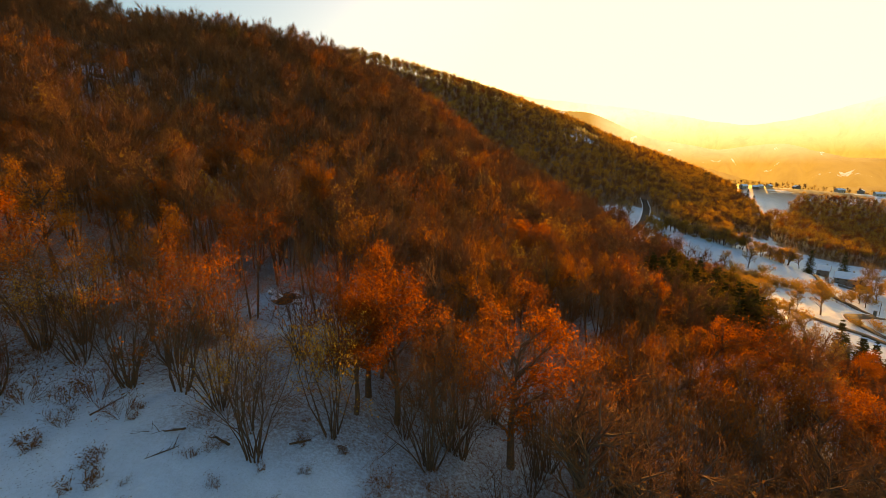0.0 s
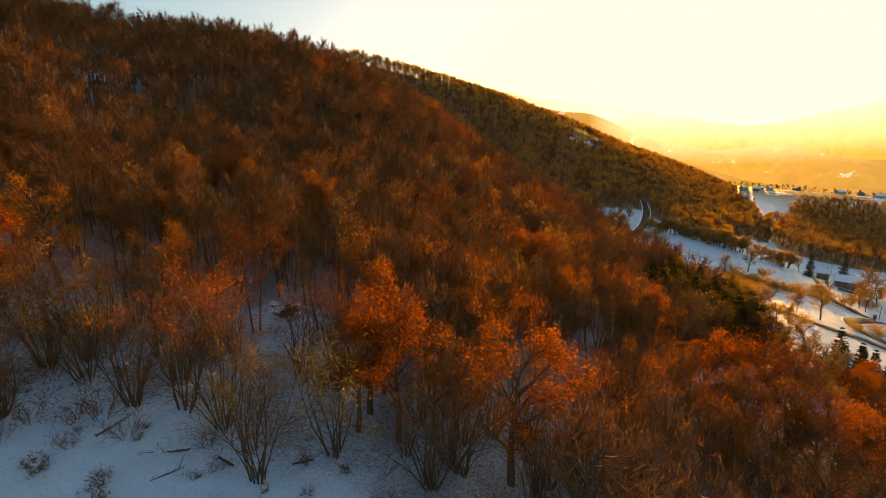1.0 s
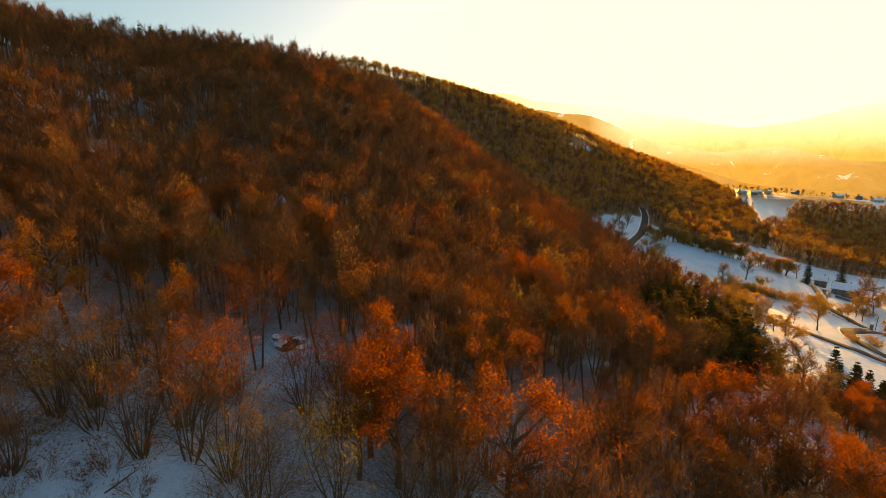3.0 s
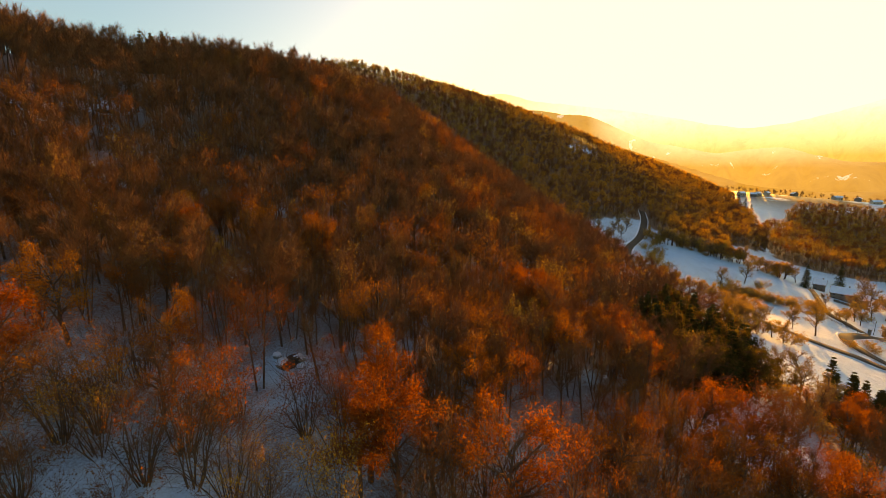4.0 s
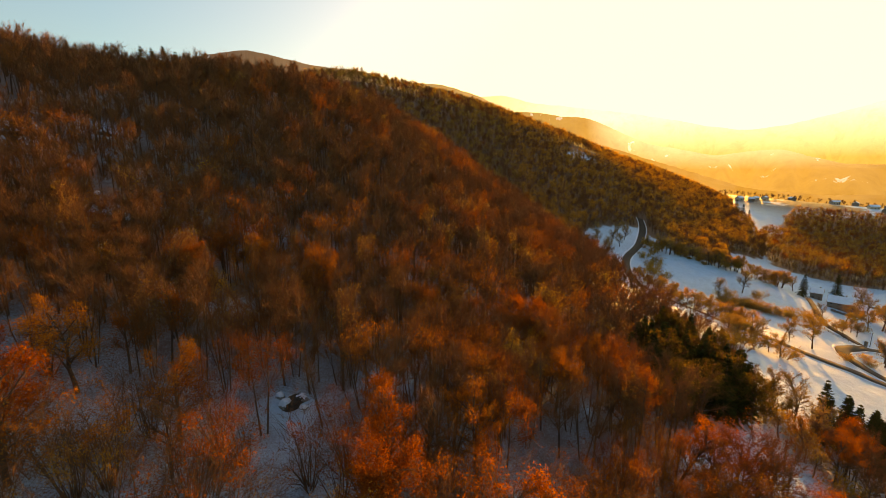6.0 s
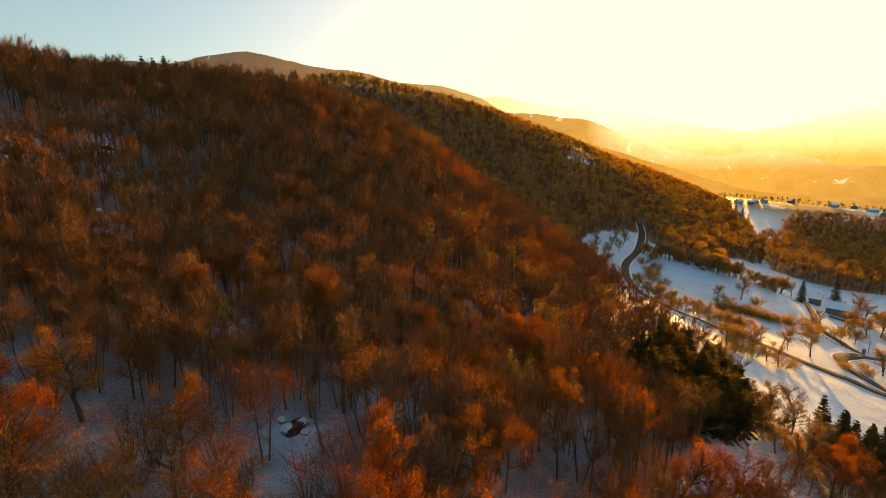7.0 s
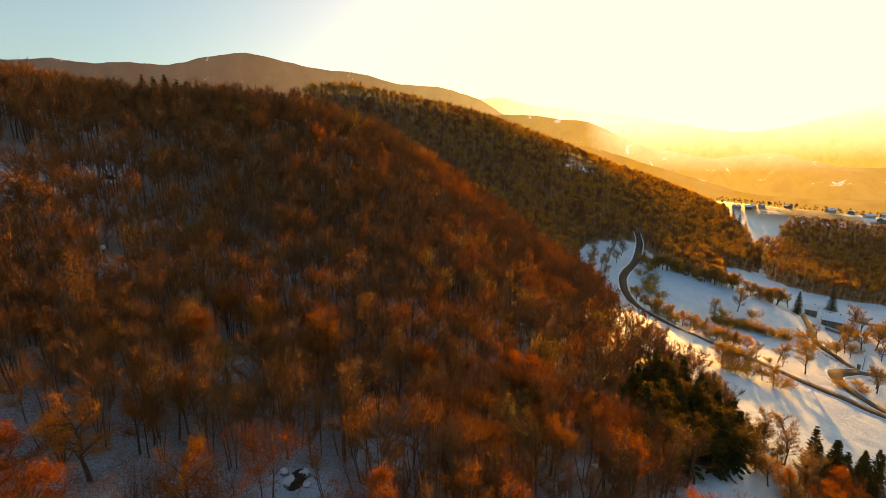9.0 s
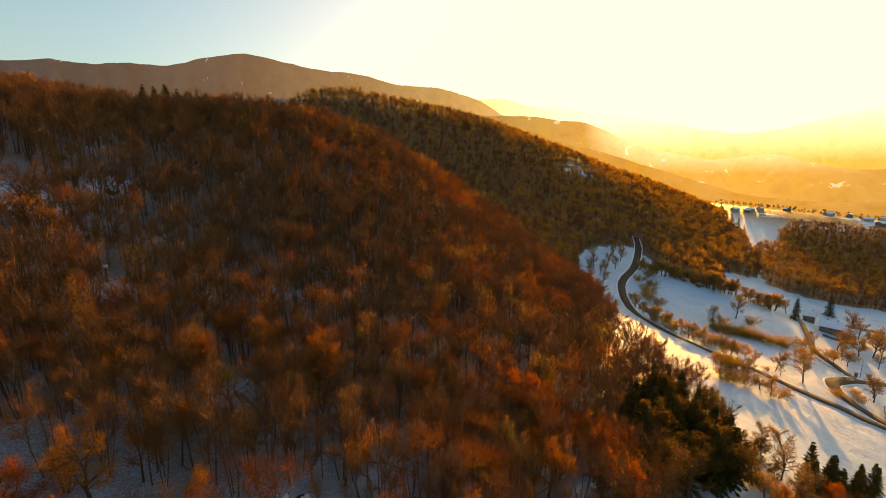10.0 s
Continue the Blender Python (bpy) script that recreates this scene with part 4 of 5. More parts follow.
def choose(x, y, seed):
    """Which kind stands where: leafy stands and bare ones."""
    rng = np.random.default_rng(seed)
    leafy = field(x, y, 34, 3.1) + 0.55 * field(x, y, 9, 8.4)
    gold = field(x, y, 22, 5.7)
    roll = rng.random(len(x))
    out = []
    for a, b, l, g, r in zip(x, y, leafy, gold, roll):
        front = (0.30 if a > -6 else 0.22) if b < 48 else 0.0
        crest = 0.10 if -100 < a < 60 and 170 < b < 245 else 0.0
        side = 0.30 if a > -4 and 48 <= b < 140 else 0.0
        p = 0.24 + front + crest + side + 0.55 * l - (0.22 if a > 15 and b < 52 else 0.0)
        if sunny_ride(a, b):
            out.append("bare")
        elif a > 4 and b < 31:
            out.append("brown" if r < 0.65 else "bare")
        elif a > 3 and 33 < b < 53:
            out.append("brown" if r > 0.74 else "orange" if r > 0.6 else "rust")
        elif b > 250:
            # on the far ridge bright gold and olive leaves replace the golden haze
            out.append("gold" if a > 60 and r < (0.66 if a < 345 else 0.3) + 0.3 * l else "olive" if r < 0.5 + 0.4 * l else "rust" if r < 0.54 else "brown" if r < 0.85 else "bare")
        elif a < -58 and 92 < b < 150 and r > 0.12:
            out.append("bare")
        elif side and r < p:
            out.append(("orange", "rust", "olive", "orange", "rust", "yellow")[int(r * 601) % 6])
        elif r < p:
            out.append("yellow" if g > 0.4 and r < p * 0.7 else ("orange" if (r * 37) % 1 < 0.4 else "rust"))
        else:
            out.append("brown" if (r * 53) % 1 < 0.5 else "bare")
    return out


# rough edge of the gully wood
for i, (px, py) in enumerate(((66, 72), (68, 77), (70, 81), (73, 85), (66, 66), (69, 68), (74, 79), (71, 74), (64, 62), (67, 59), (77, 87), (79, 91))):
    plant(("field_bare", "field_shrub", "field_dark", "field_shrub")[i % 4], px, py, (0.62, 1.6, 0.55, 1.3)[i % 4], group="trees in the gully")
# nearest trees, each on its own
rng = np.random.default_rng(11)
x, y = scatter(HILL_WOOD, 3.35, 21, lambda a, b: near_belt(a, b) & open_ground(a, b) & thinned(a, b))
EDGE_KINDS = {"olive": ("oak_yellow", "stool_yellow"), "yellow": ("stool_yellow", "oak_yellow"), "orange": ("oak_rust", "stool_rust"), "rust": ("stool_rust", "oak_rust"), "brown": ("stool_bare", "oak_bare"), "bare": ("stool_bare", "stool_bare")}
DEEP_KINDS = {"olive": ("wood_yellow", "wood_brown"), "yellow": ("wood_yellow", "oak_yellow"), "orange": ("wood_rust", "oak_rust"), "rust": ("wood_rust", "wood_rust"), "brown": ("wood_brown", "wood_bare"), "bare": ("wood_bare", "wood_bare")}
for a, b, kind in zip(x, y, choose(x, y, 31)):
    deep = b > 43 + 3 * math.sin(a * 0.4)
    s = rng.uniform(0.78, 1.12)
    plant((DEEP_KINDS if deep else EDGE_KINDS)[kind][int(rng.random() < 0.4)], a, b, s, rng=rng, group="trees on the hillside")


def sketch(seed, tall, stems, twig_count, leaves, leaf_size, twig_r, wide):
    """A tree seen from far off: leaning stems, upswept twigs, scattered leaves. Gives vertices, faces and 0 bark, 1 twig, 2 leaf."""
    s = Sprout(seed)
    r = s.rng
    spots = []
    for k in range(stems):
        a, lean = 2 * math.pi * (k + r.random()) / stems, r.uniform(0.05, 0.30) * (1.0 if stems > 1 else 0.2)
        foot = np.array([math.cos(a), math.sin(a), 0]) * (0.3 if stems > 1 else 0.0)
        mid = foot + np.array([math.cos(a) * lean, math.sin(a) * lean, 1]) * tall * 0.5
        top = mid + np.array([math.cos(a) * lean * 0.6, math.sin(a) * lean * 0.6, 1]) * tall * 0.42 * r.uniform(0.8, 1.05)
        rad = 0.13 if stems == 1 else 0.09
        s.tube(foot - UP * 0.5, mid, rad, rad * 0.7, 3)
        s.tube(mid, top, rad * 0.7, rad * 0.2, 3)
        spots.append((foot, mid, top))
    v, f, ends = s.v["crown"], s.f["crown"], []
    for _ in range(twig_count):
        foot, mid, top = spots[r.integers(len(spots))]
        t = r.random() ** 0.65
        p = mid + (top - mid) * (t * 1.25 - 0.25) if t > 0.15 else foot + (mid - foot) * r.uniform(0.35, 1)
        a = 2 * math.pi * r.random()
        d = unit(np.array([math.cos(a), math.sin(a), r.uniform(0.5, 2.4)]))
        p = p + d * wide * r.random() * 0.5
        q = p + unit(d + r.normal(0, 0.3, 3)) * wide * r.uniform(0.4, 0.8) * (1.2 - 0.5 * t)
        side = unit(np.cross(q - p, r.normal(size=3))) * twig_r
        o = len(v)
        v += [p - side, p + side, q]
        f.append((o, o + 1, o + 2))
        s.slot.append(1)
        ends.append(q)
    for _ in range(leaves):
        q = ends[r.integers(len(ends))] + r.normal(0, 0.38, 3)
        a, b = unit(r.normal(size=3)), unit(r.normal(size=3))
        k = leaf_size * r.uniform(0.6, 1.4)
        o = len(v)
        v += [q - a * k * 0.6, q + a * k * 0.6, q + b * k * 0.8]
        f.append((o, o + 1, o + 2))
        s.slot.append(2)
    w, (cv, cf, slot) = s.done()
    return np.vstack([w[0], cv]), np.vstack([w[1], cf + len(w[0])]), np.concatenate([np.zeros(len(w[1]), np.int32), slot])


WOOD_MATERIALS = [BARK, TWIG, RUST, ORANGE, YELLOW, BROWN, OLIVE, HAZE_GOLD]
LEAF_SLOT = {"rust": 2, "orange": 3, "yellow": 4, "brown": 5, "bare": 5, "olive": 6, "gold": 7}


def woodland(name, x, y, kinds, pools, label, seed, size=(0.65, 1.3)):
    """All trees of a stretch of wood as one mesh."""
    rng = np.random.default_rng(seed)
    z = height(x, y) - 0.1
    vs, fs, ms, base = [], [], [], 0
    for a, b, c, kind in zip(x, y, z, kinds):
        pool = pools["leafy" if kind in ("rust", "orange", "yellow", "olive", "gold") else "brown" if kind == "brown" else "bare"]
        v, f, slot = pool[rng.integers(len(pool))]
        w, s = rng.uniform(0, 2 * math.pi), rng.uniform(*size)
        sx = s * rng.uniform(0.85, 1.2)
        q = np.empty_like(v)
        q[:, 0] = a + sx * (v[:, 0] * math.cos(w) - v[:, 1] * math.sin(w))
        q[:, 1] = b + sx * (v[:, 0] * math.sin(w) + v[:, 1] * math.cos(w))
        q[:, 2] = c + s * v[:, 2]
        vs.append(q)
        fs.append(f + base)
        ms.append(np.where(slot == 2, LEAF_SLOT[kind], slot))
        base += len(v)
    me = mesh_of(name, np.vstack(vs), np.vstack(fs), WOOD_MATERIALS)
    me.polygons.foreach_set("material_index", np.concatenate(ms).astype(np.int32))
    tagged(new(name, me), label, "woodland", kind="stuff")


MID = {"leafy": [tall_sketch(100 + i, 13.0, (1, 2, 1)[i % 3], 260, 460, 0.22) for i in range(8)],
       "brown": [tall_sketch(110 + i, 13.5, (1, 2, 3)[i % 3], 460, 130, 0.18) for i in range(7)],
       "bare": [tall_sketch(120 + i, 14.0, (1, 2, 3)[i % 3], 540, 14, 0.16) for i in range(7)]}
FAR = {"leafy": [sketch(130 + i, 9.5, 1, 50, 180, 0.36, 0.1, 3.0) for i in range(6)],
       "brown": [sketch(140 + i, 9.5, 1 + i % 2, 110, 34, 0.36, 0.12, 3.1) for i in range(5)],
       "bare": [sketch(150 + i, 9.5, 2, 110, 6, 0.4, 0.1, 3.1) for i in range(5)]}


YOUNG = {"brown": [sketch(160 + i, 10.0, (1, 3)[i % 2], 420, 160, 0.12, 0.02, 2.4) for i in range(4)], "bare": [sketch(165 + i, 10.0, (2, 3)[i % 2], 460, 20, 0.12, 0.02, 2.4) for i in range(4)]}


def mid_belt(a, b):
    return ~near_belt(a, b) & (b < 250 + 0 * a) & (b > 8) & (np.abs(a + 10) < b * 1.15 + 28) & (a > -155)


x, y = scatter(HILL_WOOD, 3.45, 22, lambda a, b: mid_belt(a, b) & open_ground(a, b) & (b < 250) & ~((a < -58) & (b > 92) & (b < 150) & (np.sin(a * 3.7 + b * 2.3) > 0.55)))
woodland("hillside_woodland", x, y, choose(x, y, 32), MID, "dense hillside wood of bare and rust-leaved trees over snow", 41, (0.62, 1.22))
x, y = scatter(HILL_WOOD, 5.2, 28, lambda a, b: near_belt(a, b) & (a < 40) & (b > 42 + 6 * (a > 8) + 3 * (a < -14)) & open_ground(a, b) & ~((np.abs(a + 19) < 5) & (b < 50)))
woodland("hillside_undergrowth", x, y, ["brown" if i % 3 == 0 else "bare" for i in range(len(x))], YOUNG, "dense young bare trees between the larger hillside trees", 47, (0.7, 1.2))
x, y = scatter(HILL_WOOD, 4.0, 23, lambda a, b: (b >= 250) & open_ground(a, b) & (a > -110) & (b < np.interp(a, [-200, -60, 44, 133, 325, 380], [365, 385, 515, 510, 560, 580])))
woodland("ridge_woodland", x, y, choose(x, y, 33), FAR, "brown leafless wood covering the far ridge and slopes", 42, (0.75, 1.2))
x, y = scatter(HILL_WOOD, 6.0, 24, lambda a, b: ~near_belt(a, b) & ~mid_belt(a, b) & (b < 250))
woodland("upper_woodland", x, y, choose(x, y, 34), FAR, "brown leafless wood on the upper slope", 43)
x, y = scatter(FAR_WOOD, 5.0, 25, lambda a, b: a > 0)
# olive and gold leaves brighten this wood in place of haze
woodland("valley_woodland", x, y, [("olive", "olive", "brown", "gold", "olive", "rust")[int(6 * q)] for q in np.random.default_rng(35).random(len(x))], FAR, "dark wood on the valley side beyond the farmhouse", 44, (0.9, 1.2))
x, y = scatter(VILLAGE_WOOD, 17.0, 27, lambda a, b: np.array([min(math.hypot(p - u, q - v) for u, v in ((438, 611), (452, 606), (470, 622), (567, 599), (585, 585), (573, 548), (561, 519))) > 14 for p, q in zip(a, b)]))
woodland("village_woodland", x, y, ["brown" if i % 3 else "olive" for i in range(len(x))], FAR, "brown trees scattered round the distant village", 46, (0.5, 0.95))
x, y = scatter(GULLY_WOOD, 3.6, 26, lambda a, b: b < 78)
woodland("gully_woodland", x, y, [("brown", "bare", "rust", "brown", "bare")[i % 5] for i in range(len(x))], MID, "brown and rust-leaved wood in the gully", 45, (0.5, 0.75))

# young trees along the foot of the valley woods
fringe = np.random.default_rng(55)
p = np.vstack([spline(line, 2.2) for line in ([(163, 279), (184, 272), (200, 284), (218, 311), (234, 318), (256, 324), (278, 352), (300, 385)], [(262, 319), (288, 305), (328, 299), (370, 295), (430, 283)], [(78, 205), (86, 250), (98, 288), (120, 306), (148, 317)])])
p = np.vstack([p + fringe.normal(0, 1.5, p.shape) for _ in range(2)])
woodland("wood_edge", p[:, 0], p[:, 1], [("olive", "brown", "gold", "bare")[fringe.integers(4)] for _ in p], MID, "low brown and golden young trees along the edge of the wood", 48, (0.3, 0.62))

# ---- boulders, logs ----
def boulder(x, y, size, seed, label, sink=0.25, lift=0.0):
    """A weathered rock with a cap of snow."""
    r = np.random.default_rng(seed)
    root = new("boulder")
    root.matrix_basis = pose(x, y, ground_z(x, y) - sink * size + lift, 0, 0, r.uniform(0, 360))
    for name, m, grow in (("rock", ROCK, 0.0), ("snow_cap", SNOW, 0.05)):
        bm = bmesh.new()
        bmesh.ops.create_icosphere(bm, subdivisions=3, radius=size)
        for v in bm.verts:
            n = noise.noise(v.co * (1.1 / size) + Vector((seed, 0, 0))) * 0.42 + noise.noise(v.co * (3.1 / size)) * 0.14
            v.co *= 1 + n
            v.co.z = v.co.z * 0.72 + size * 0.35
            if grow:
                v.co *= 1.02
                v.co.z += grow + 0.12 * size * max(0, v.normal.z)
        if grow:
            bmesh.ops.delete(bm, geom=[f for f in bm.faces if f.normal.z < 0.38 + 0.25 * noise.noise(f.calc_center_median() * (2 / size))], context="FACES")
            edge = [e for e in bm.edges if e.is_boundary]
            out = bmesh.ops.extrude_edge_only(bm, edges=edge)
            for v in (g for g in out["geom"] if isinstance(g, bmesh.types.BMVert)):
                v.co -= Vector((v.co.x * 0.06, v.co.y * 0.06, 0.16 * size))
        for f in bm.faces:
            f.smooth = True
        part(name, bm, m, root)
    return tagged(root, label, "boulder", "boulders in the wood")


for i, (x, y, size) in enumerate(((-18.0, 48.2, 0.75), (-19.4, 46.6, 0.85), (-20.6, 48.0, 0.6), (-17.2, 46.6, 0.5), (26.5, 62.0, 0.55), (-55, 90, 0.8), (-93, 98, 1.0), (-90, 93, 0.7), (-95, 91, 0.6), (-97, 97, 0.8), (-88, 112, 0.9), (-85, 109, 0.7), (23, 110, 0.6), (43, 131, 0.6))):
    boulder(x, y, size, 3 + i * 5, "snow-capped grey boulder among the trees", 0.35)


def outcrop(x, y, wide, seed):
    """A low jagged rock ledge breaking through the snow."""
    bm = bmesh.new()
    bmesh.ops.create_icosphere(bm, subdivisions=4, radius=1.0)
    for v in bm.verts:
        k = 1 + 0.35 * noise.noise(v.co * 1.7 + Vector((seed, 0, 0))) + 0.22 * noise.noise(v.co * 4.3) + 0.1 * noise.noise(v.co * 9.0)
        v.co = Vector((v.co.x * wide * k, v.co.y * wide * 0.7 * k, v.co.z * wide * 0.34 * k))
    root = new("rock_outcrop")
    root.matrix_basis = pose(x, y, ground_z(x, y), 0, 0, seed * 40)
    part("rock", bm, DARK_ROCK, root)
    tagged(root, "dark jagged rock ledge showing through the snow", "rock", "boulders in the wood")


# the first ledge is added: its dark colour stands in for a dark hollow
for x, y, wide, seed in ((-18.8, 47.3, 1.7, 2), (-94, 95, 1.8, 3), (-87, 111, 1.6, 5), (-97, 101, 1.3, 4), (-90, 90, 1.2, 6)):
    outcrop(x, y, wide, seed)


def stump(x, y, tall, r):
    """A tall broken stump under a ball of snow."""
    root = new("tree_stump")
    root.matrix_basis = pose(x, y, ground_z(x, y) - 0.3)
    bm = bmesh.new()
    bmesh.ops.create_cone(bm, cap_ends=True, segments=12, radius1=r * 0.5, radius2=r * 0.32, depth=tall, matrix=pose(0, 0, tall / 2))
    for v in bm.verts:
        v.co += Vector((noise.noise(v.co * 3), noise.noise(v.co * 3 + Vector((5, 0, 0))), 0)) * 0.08
    part("trunk", bm, BARK, root)
    bm = bmesh.new()
    bmesh.ops.create_icosphere(bm, subdivisions=3, radius=r)
    for v in bm.verts:
        v.co *= 1 + 0.14 * noise.noise(v.co * 2.2)
        v.co.z = tall + r * 0.45 + v.co.z * 0.85
    for f in bm.faces:
        f.smooth = True
    part("snow_cap", bm, SNOW, root)
    tagged(root, "broken tree stump capped with a round lump of snow", "tree stump")


stump(-68, 82.6, 3.4, 0.52)


def log(x, y, length, r, turn, seed):
    root = new("fallen_log")
    root.matrix_basis = pose(x, y, ground_z(x, y), 0, 0, turn)
    s = Sprout(seed)
    p, d = np.array([-length / 2, 0, r * 0.6]), np.array([1.0, 0, 0])
    for i in range(5):
        d = unit(d + s.rng.normal(0, 0.07, 3) * np.array([1, 1, 0.4]))
        q = p + d * length / 5
        s.tube(p, q, r * (1 - 0.12 * i), r * (1 - 0.12 * (i + 1)), 7)
        p = q
    mesh_part("trunk", mesh_of("trunk", np.array(s.v["wood"]), np.array(s.f["wood"]), BARK, True), root)
    for k in range(6):
        t = Sprout(seed + k + 1)
        a = np.array([s.rng.uniform(-0.4, 0.5) * length, 0, r])
        t.tube(a, a + unit(np.array([0.6, s.rng.normal(0, 0.8), 0.5])) * s.rng.uniform(0.4, 1.1), 0.022, 0.006, 4)
        mesh_part("branch", mesh_of("branch", np.array(t.v["wood"]), np.array(t.f["wood"]), BARK), root)
    tagged(root, "fallen branch with broken side twigs lying in snow", "log", "fallen wood")


for x, y, length, r, turn in ((-9.5, 24.4, 1.4, 0.11, 20), (-14.2, 23.4, 1.8, 0.09, 150), (-17.6, 23.2, 2.6, 0.07, 190), (-16.8, 21.6, 2.0, 0.05, 40), (-22.0, 24.6, 2.2, 0.06, 70), (-27.0, 51.0, 3.4, 0.1, 10), (-5.5, 54.0, 2.5, 0.08, 120), (-33.5, 49, 3.2, 0.1, 170)):
    log(x, y, length, r, turn, int(100 + x * 3))


# ---- the farm and the far village ----
def gable(bm, length, width, eaves, rise, over, thick):
    """Two roof slabs meeting at a ridge along x."""
    half = width / 2 + over
    drop = rise * over / (width / 2)
    ends = (-length / 2 - over, length / 2 + over)
    for s in (-1, 1):
        vs = []
        for e in ends:
            for y_, z_ in ((0, eaves + rise), (s * half, eaves - drop)):
                for t in (0, thick):
                    vs.append(bm.verts.new((e, y_, z_ + t)))
        a, b, c, d, e2, f, g, h = vs
        for q in ((a, c, d, b), (e2, f, h, g), (a, b, f, e2), (c, g, h, d), (b, d, h, f), (a, e2, g, c)):
            bm.faces.new(q)


def window(parent, x, y, z, wide, tall, face):
    """A framed pane set proud in a wall; face is +1 or -1 along y."""
    bm = bmesh.new()
    for dx, dz, sx, sz in ((0, tall / 2, wide + 0.16, 0.1), (0, -tall / 2, wide + 0.16, 0.1), (-wide / 2, 0, 0.1, tall), (wide / 2, 0, 0.1, tall), (0, 0, 0.07, tall)):
        box(bm, x + dx, y + face * 0.03, z + dz, sx, 0.1, sz)
    w = part("window", bm, TIMBER, parent)
    bm = bmesh.new()
    box(bm, x, y + face * 0.015, z, wide, 0.04, tall)
    part("pane", bm, GLASS, w)


def house(x, y, turn, length, width, eaves, rise, walls, label, name="house", chimneys=1, base=None):
    root = new(name)
    root.matrix_basis = pose(x, y, (ground_z(x, y) if base is None else base) - 0.2, 0, 0, turn)
    bm = bmesh.new()
    vs = [bm.verts.new((sx * length / 2, sy * width / 2, z)) for z in (-2.0, eaves) for sx, sy in ((-1, -1), (1, -1), (1, 1), (-1, 1))]
    tops = [bm.verts.new((sx * length / 2, 0, eaves + rise)) for sx in (-1, 1)]
    for q in ((0, 1, 5, 4), (2, 3, 7, 6), (3, 2, 1, 0)):
        bm.faces.new([vs[i] for i in q])
    bm.faces.new([vs[1], vs[2], vs[6], tops[1], vs[5]])
    bm.faces.new([vs[3], vs[0], vs[4], tops[0], vs[7]])
    part("wall", bm, walls, root)
    bm = bmesh.new()
    gable(bm, length, width, eaves, rise, 0.45, 0.16)
    roof = part("roof", bm, TILE, root)
    bm = bmesh.new()
    gable(bm, length, width, eaves + 0.17, rise, 0.36, 0.2)
    bmesh.ops.bevel(bm, geom=bm.edges[:], offset=0.06, segments=1, affect="EDGES")
    part("snow_cover", bm, SNOW, roof, "thick white snow")
    for k in range(chimneys):
        bm = bmesh.new()
        cx = length * (0.22 - 0.44 * k)
        box(bm, cx, width * 0.12, eaves + rise + 0.1, 0.6, 0.6, 1.5, 0.03)
        box(bm, cx, width * 0.12, eaves + rise + 0.92, 0.8, 0.8, 0.14, 0.03)
        part("chimney", bm, STONE, roof)
    n = max(2, int(length / 3))
    for s in (-1, 1):
        for k in range(n):
            wx = length * (-0.5 + (k + 0.5) / n)
            for z in ([1.5] if eaves < 4 else [1.5, 4.1]):
                if s == -1 and k == n // 2 and z < 2:
                    bm = bmesh.new()
                    box(bm, wx, -width / 2 - 0.03, 1.05, 1.0, 0.1, 2.1, 0.02)
                    part("door", bm, TIMBER, root)
                else:
                    window(root, wx, s * width / 2, z, 0.9, 1.2, s)
    return tagged(root, label, "house")


house(234.6, 232.4, -46, 10.5, 8.5, 4.6, 3.0, STONE, "stone farmhouse with a snow-covered gable roof", "farmhouse", 2)
house(240.6, 226.2, -46, 5.0, 6.6, 3.8, 2.4, STONE, "lower plastered wing beside the farmhouse under snow", "farmhouse_wing", 1, ground_z(238, 226))
house(238.5, 252, -46, 5.8, 5.8, 4.4, 2.6, STONE, "small stone house with snow on its roof beside a spruce", "house", 1)
house(246, 246, -40, 6, 4.5, 2.6, 1.3, TIMBER, "low timber outbuilding with a snowy roof", "outbuilding", 0)
house(168.5, 137.0, -42, 5.5, 4.5, 3.0, 1.2, PLASTER, "small brown roadside hut", "hut", 0)
for i, (x, y, l_, w_, e_, t) in enumerate(((438, 611, 12, 9, 5, 10), (452, 606, 10, 8, 5, -30), (470, 622, 12, 8, 4, 20), (425, 622, 9, 8, 5, 60), (567, 599, 11, 9, 5, 0), (585, 585, 12, 9, 6, 40), (573, 548, 14, 9, 5, -20),
                                           (561, 519, 11, 9, 5, 15), (610, 560, 12, 9, 6, 70), (640, 590, 12, 9, 6, 5), (493, 634, 12, 8, 4, 30), (600, 630, 12, 9, 6, -40), (660, 545, 12, 9, 6, 25), (540, 640, 11, 9, 5, 75))):
    tagged(house(x, y, t, l_ * 0.75, w_ * 0.8, e_ * 0.7, 2.0, (PLASTER, STONE)[i % 2], "distant village house with a snow-covered roof", "village_house", 1), group="village houses")


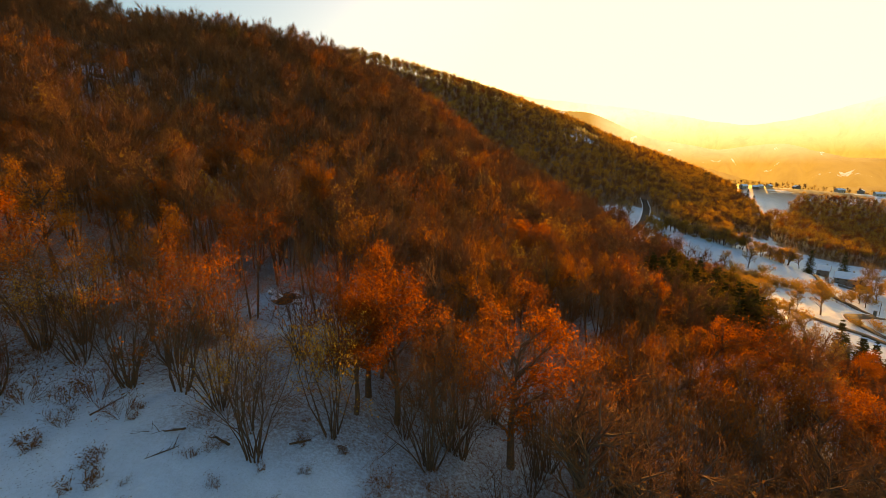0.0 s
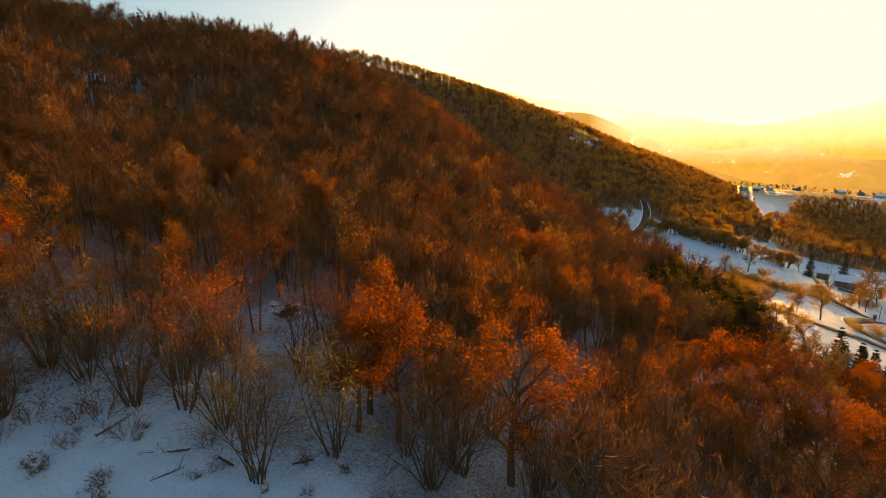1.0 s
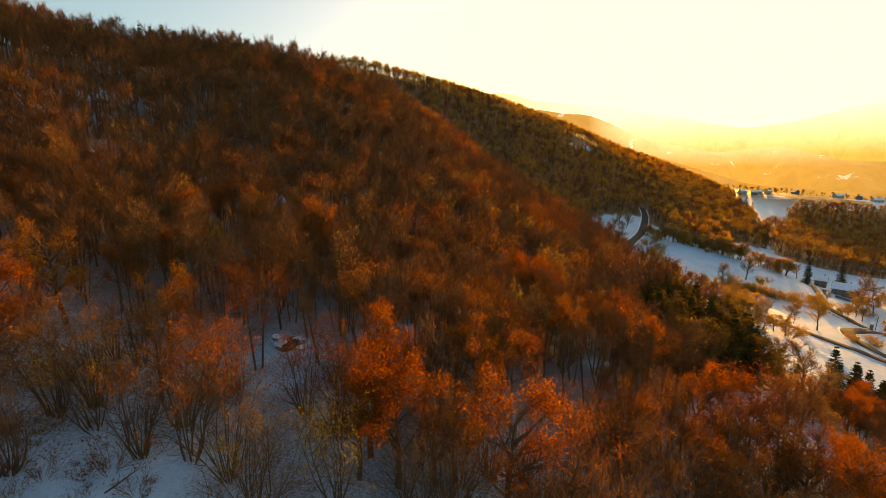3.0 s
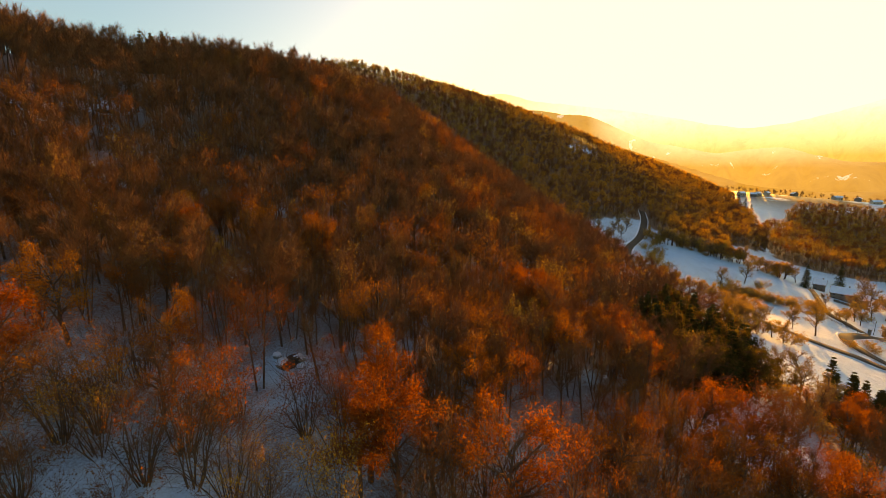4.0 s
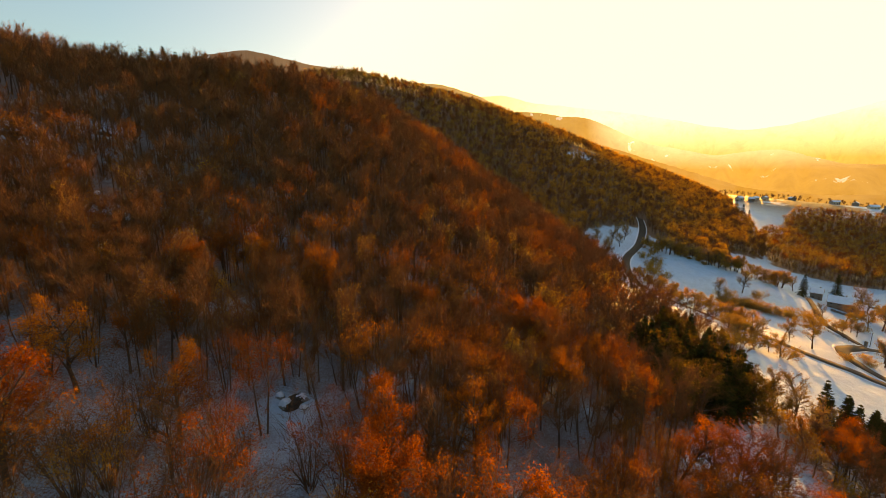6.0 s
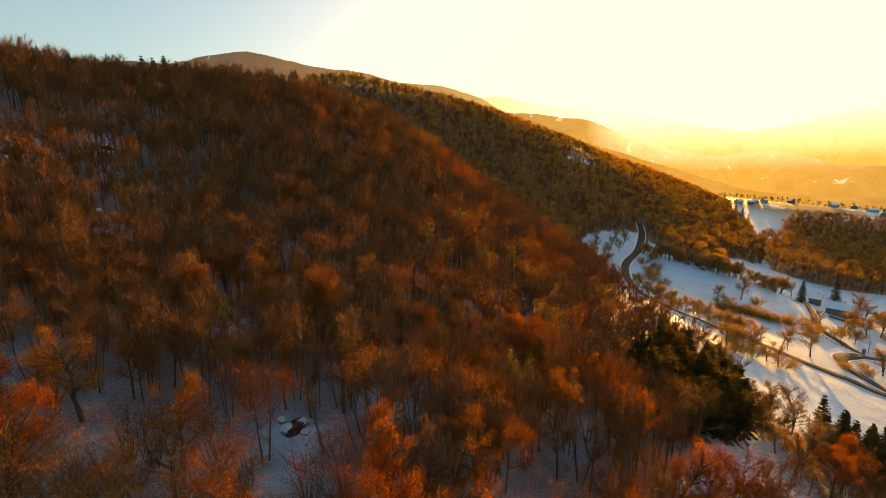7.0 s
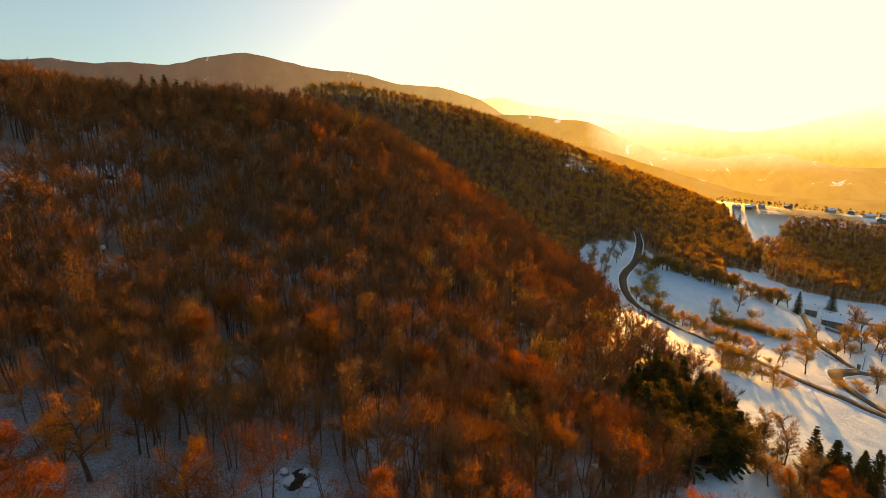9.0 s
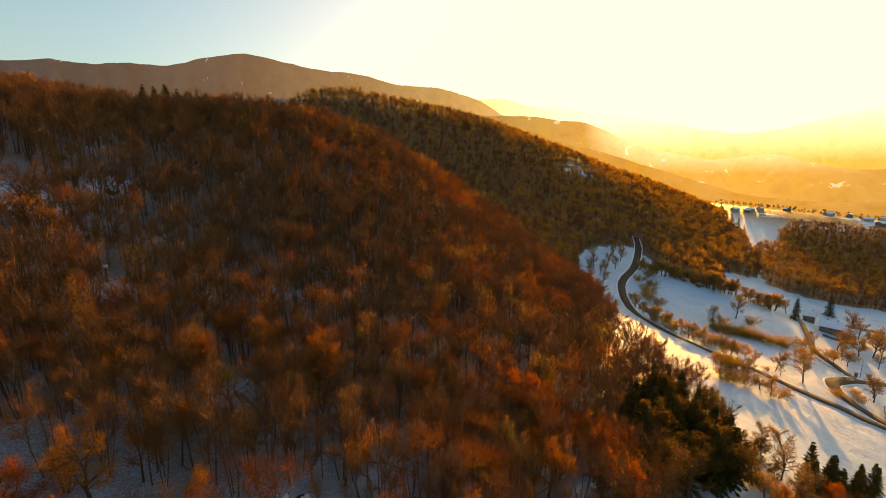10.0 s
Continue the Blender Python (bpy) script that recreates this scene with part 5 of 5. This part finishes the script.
# ---- roadside pieces ----
def lamp_post(x, y):
    root = new("street_lamp")
    root.matrix_basis = pose(x, y, ground_z(x, y) - 0.2, 0, 0, 40)
    bm = bmesh.new()
    bmesh.ops.create_cone(bm, cap_ends=True, segments=10, radius1=0.11, radius2=0.07, depth=6.4, matrix=pose(0, 0, 3.2))
    part("pole", bm, METAL, root)
    bm = bmesh.new()
    box(bm, 0.5, 0, 6.35, 1.1, 0.07, 0.07, 0.01)
    box(bm, 1.0, 0, 6.3, 0.5, 0.22, 0.12, 0.03)
    part("lamp_head", bm, METAL, root)
    tagged(root, "dark metal street lamp beside the driveway mouth", "street lamp")


def gate_pillar(x, y):
    root = new("gate_pillar")
    root.matrix_basis = pose(x, y, ground_z(x, y) - 0.2, 0, 0, 30)
    bm = bmesh.new()
    box(bm, 0, 0, 1.1, 1.0, 1.0, 2.2, 0.06)
    part("shaft", bm, STONE, root)
    bm = bmesh.new()
    box(bm, 0, 0, 2.28, 1.2, 1.2, 0.16, 0.04)
    part("cap", bm, STONE, root)
    tagged(root, "squat brown stone gate pillar by the driveway", "pillar")


def fence(points, label):
    """Posts and rails along a line on the ground."""
    root = new("fence")
    p = spline(points, 2.4)
    for a, b in zip(p[:-1], p[1:]):
        bm = bmesh.new()
        box(bm, a[0], a[1], ground_z(*a) + 0.45, 0.12, 0.12, 1.3, 0.01)
        part("post", bm, TIMBER, root)
        for k in (0.45, 0.9):
            s = Sprout(1)
            s.tube(np.array([*a, ground_z(*a) + k]), np.array([*b, ground_z(*b) + k]), 0.05, 0.05, 4)
            mesh_part("rail", mesh_of("rail", np.array(s.v["wood"]), np.array(s.f["wood"]), TIMBER), root)
    tagged(root, label, "fence")


lamp_post(191, 172)
gate_pillar(195.5, 172)
gate_pillar(188.5, 171.5)
fence([(181, 169.5), (183, 186), (186, 198), (198, 215)], "weathered timber rail fence along the driveway")
# yard wall below the farmhouse
bm = bmesh.new()
for i in range(9):
    a = radians(200 + 14 * i)
    px, py = 232 + 10 * math.cos(a), 226 + 8 * math.sin(a)
    box(bm, px, py, ground_z(px, py) + 0.4, 2.4, 0.5, 1.5, 0.05, math.degrees(a) + 90)
root = new("yard_wall")
part("wall", bm, STONE, root)
tagged(root, "low curved stone yard wall below the farmhouse", "wall")

# kinds of tree that found no place
for pool in TREES.values():
    for source in pool:
        if source.name not in FIRST:
            for ob in (*source.children_recursive, source):
                bpy.data.objects.remove(ob)
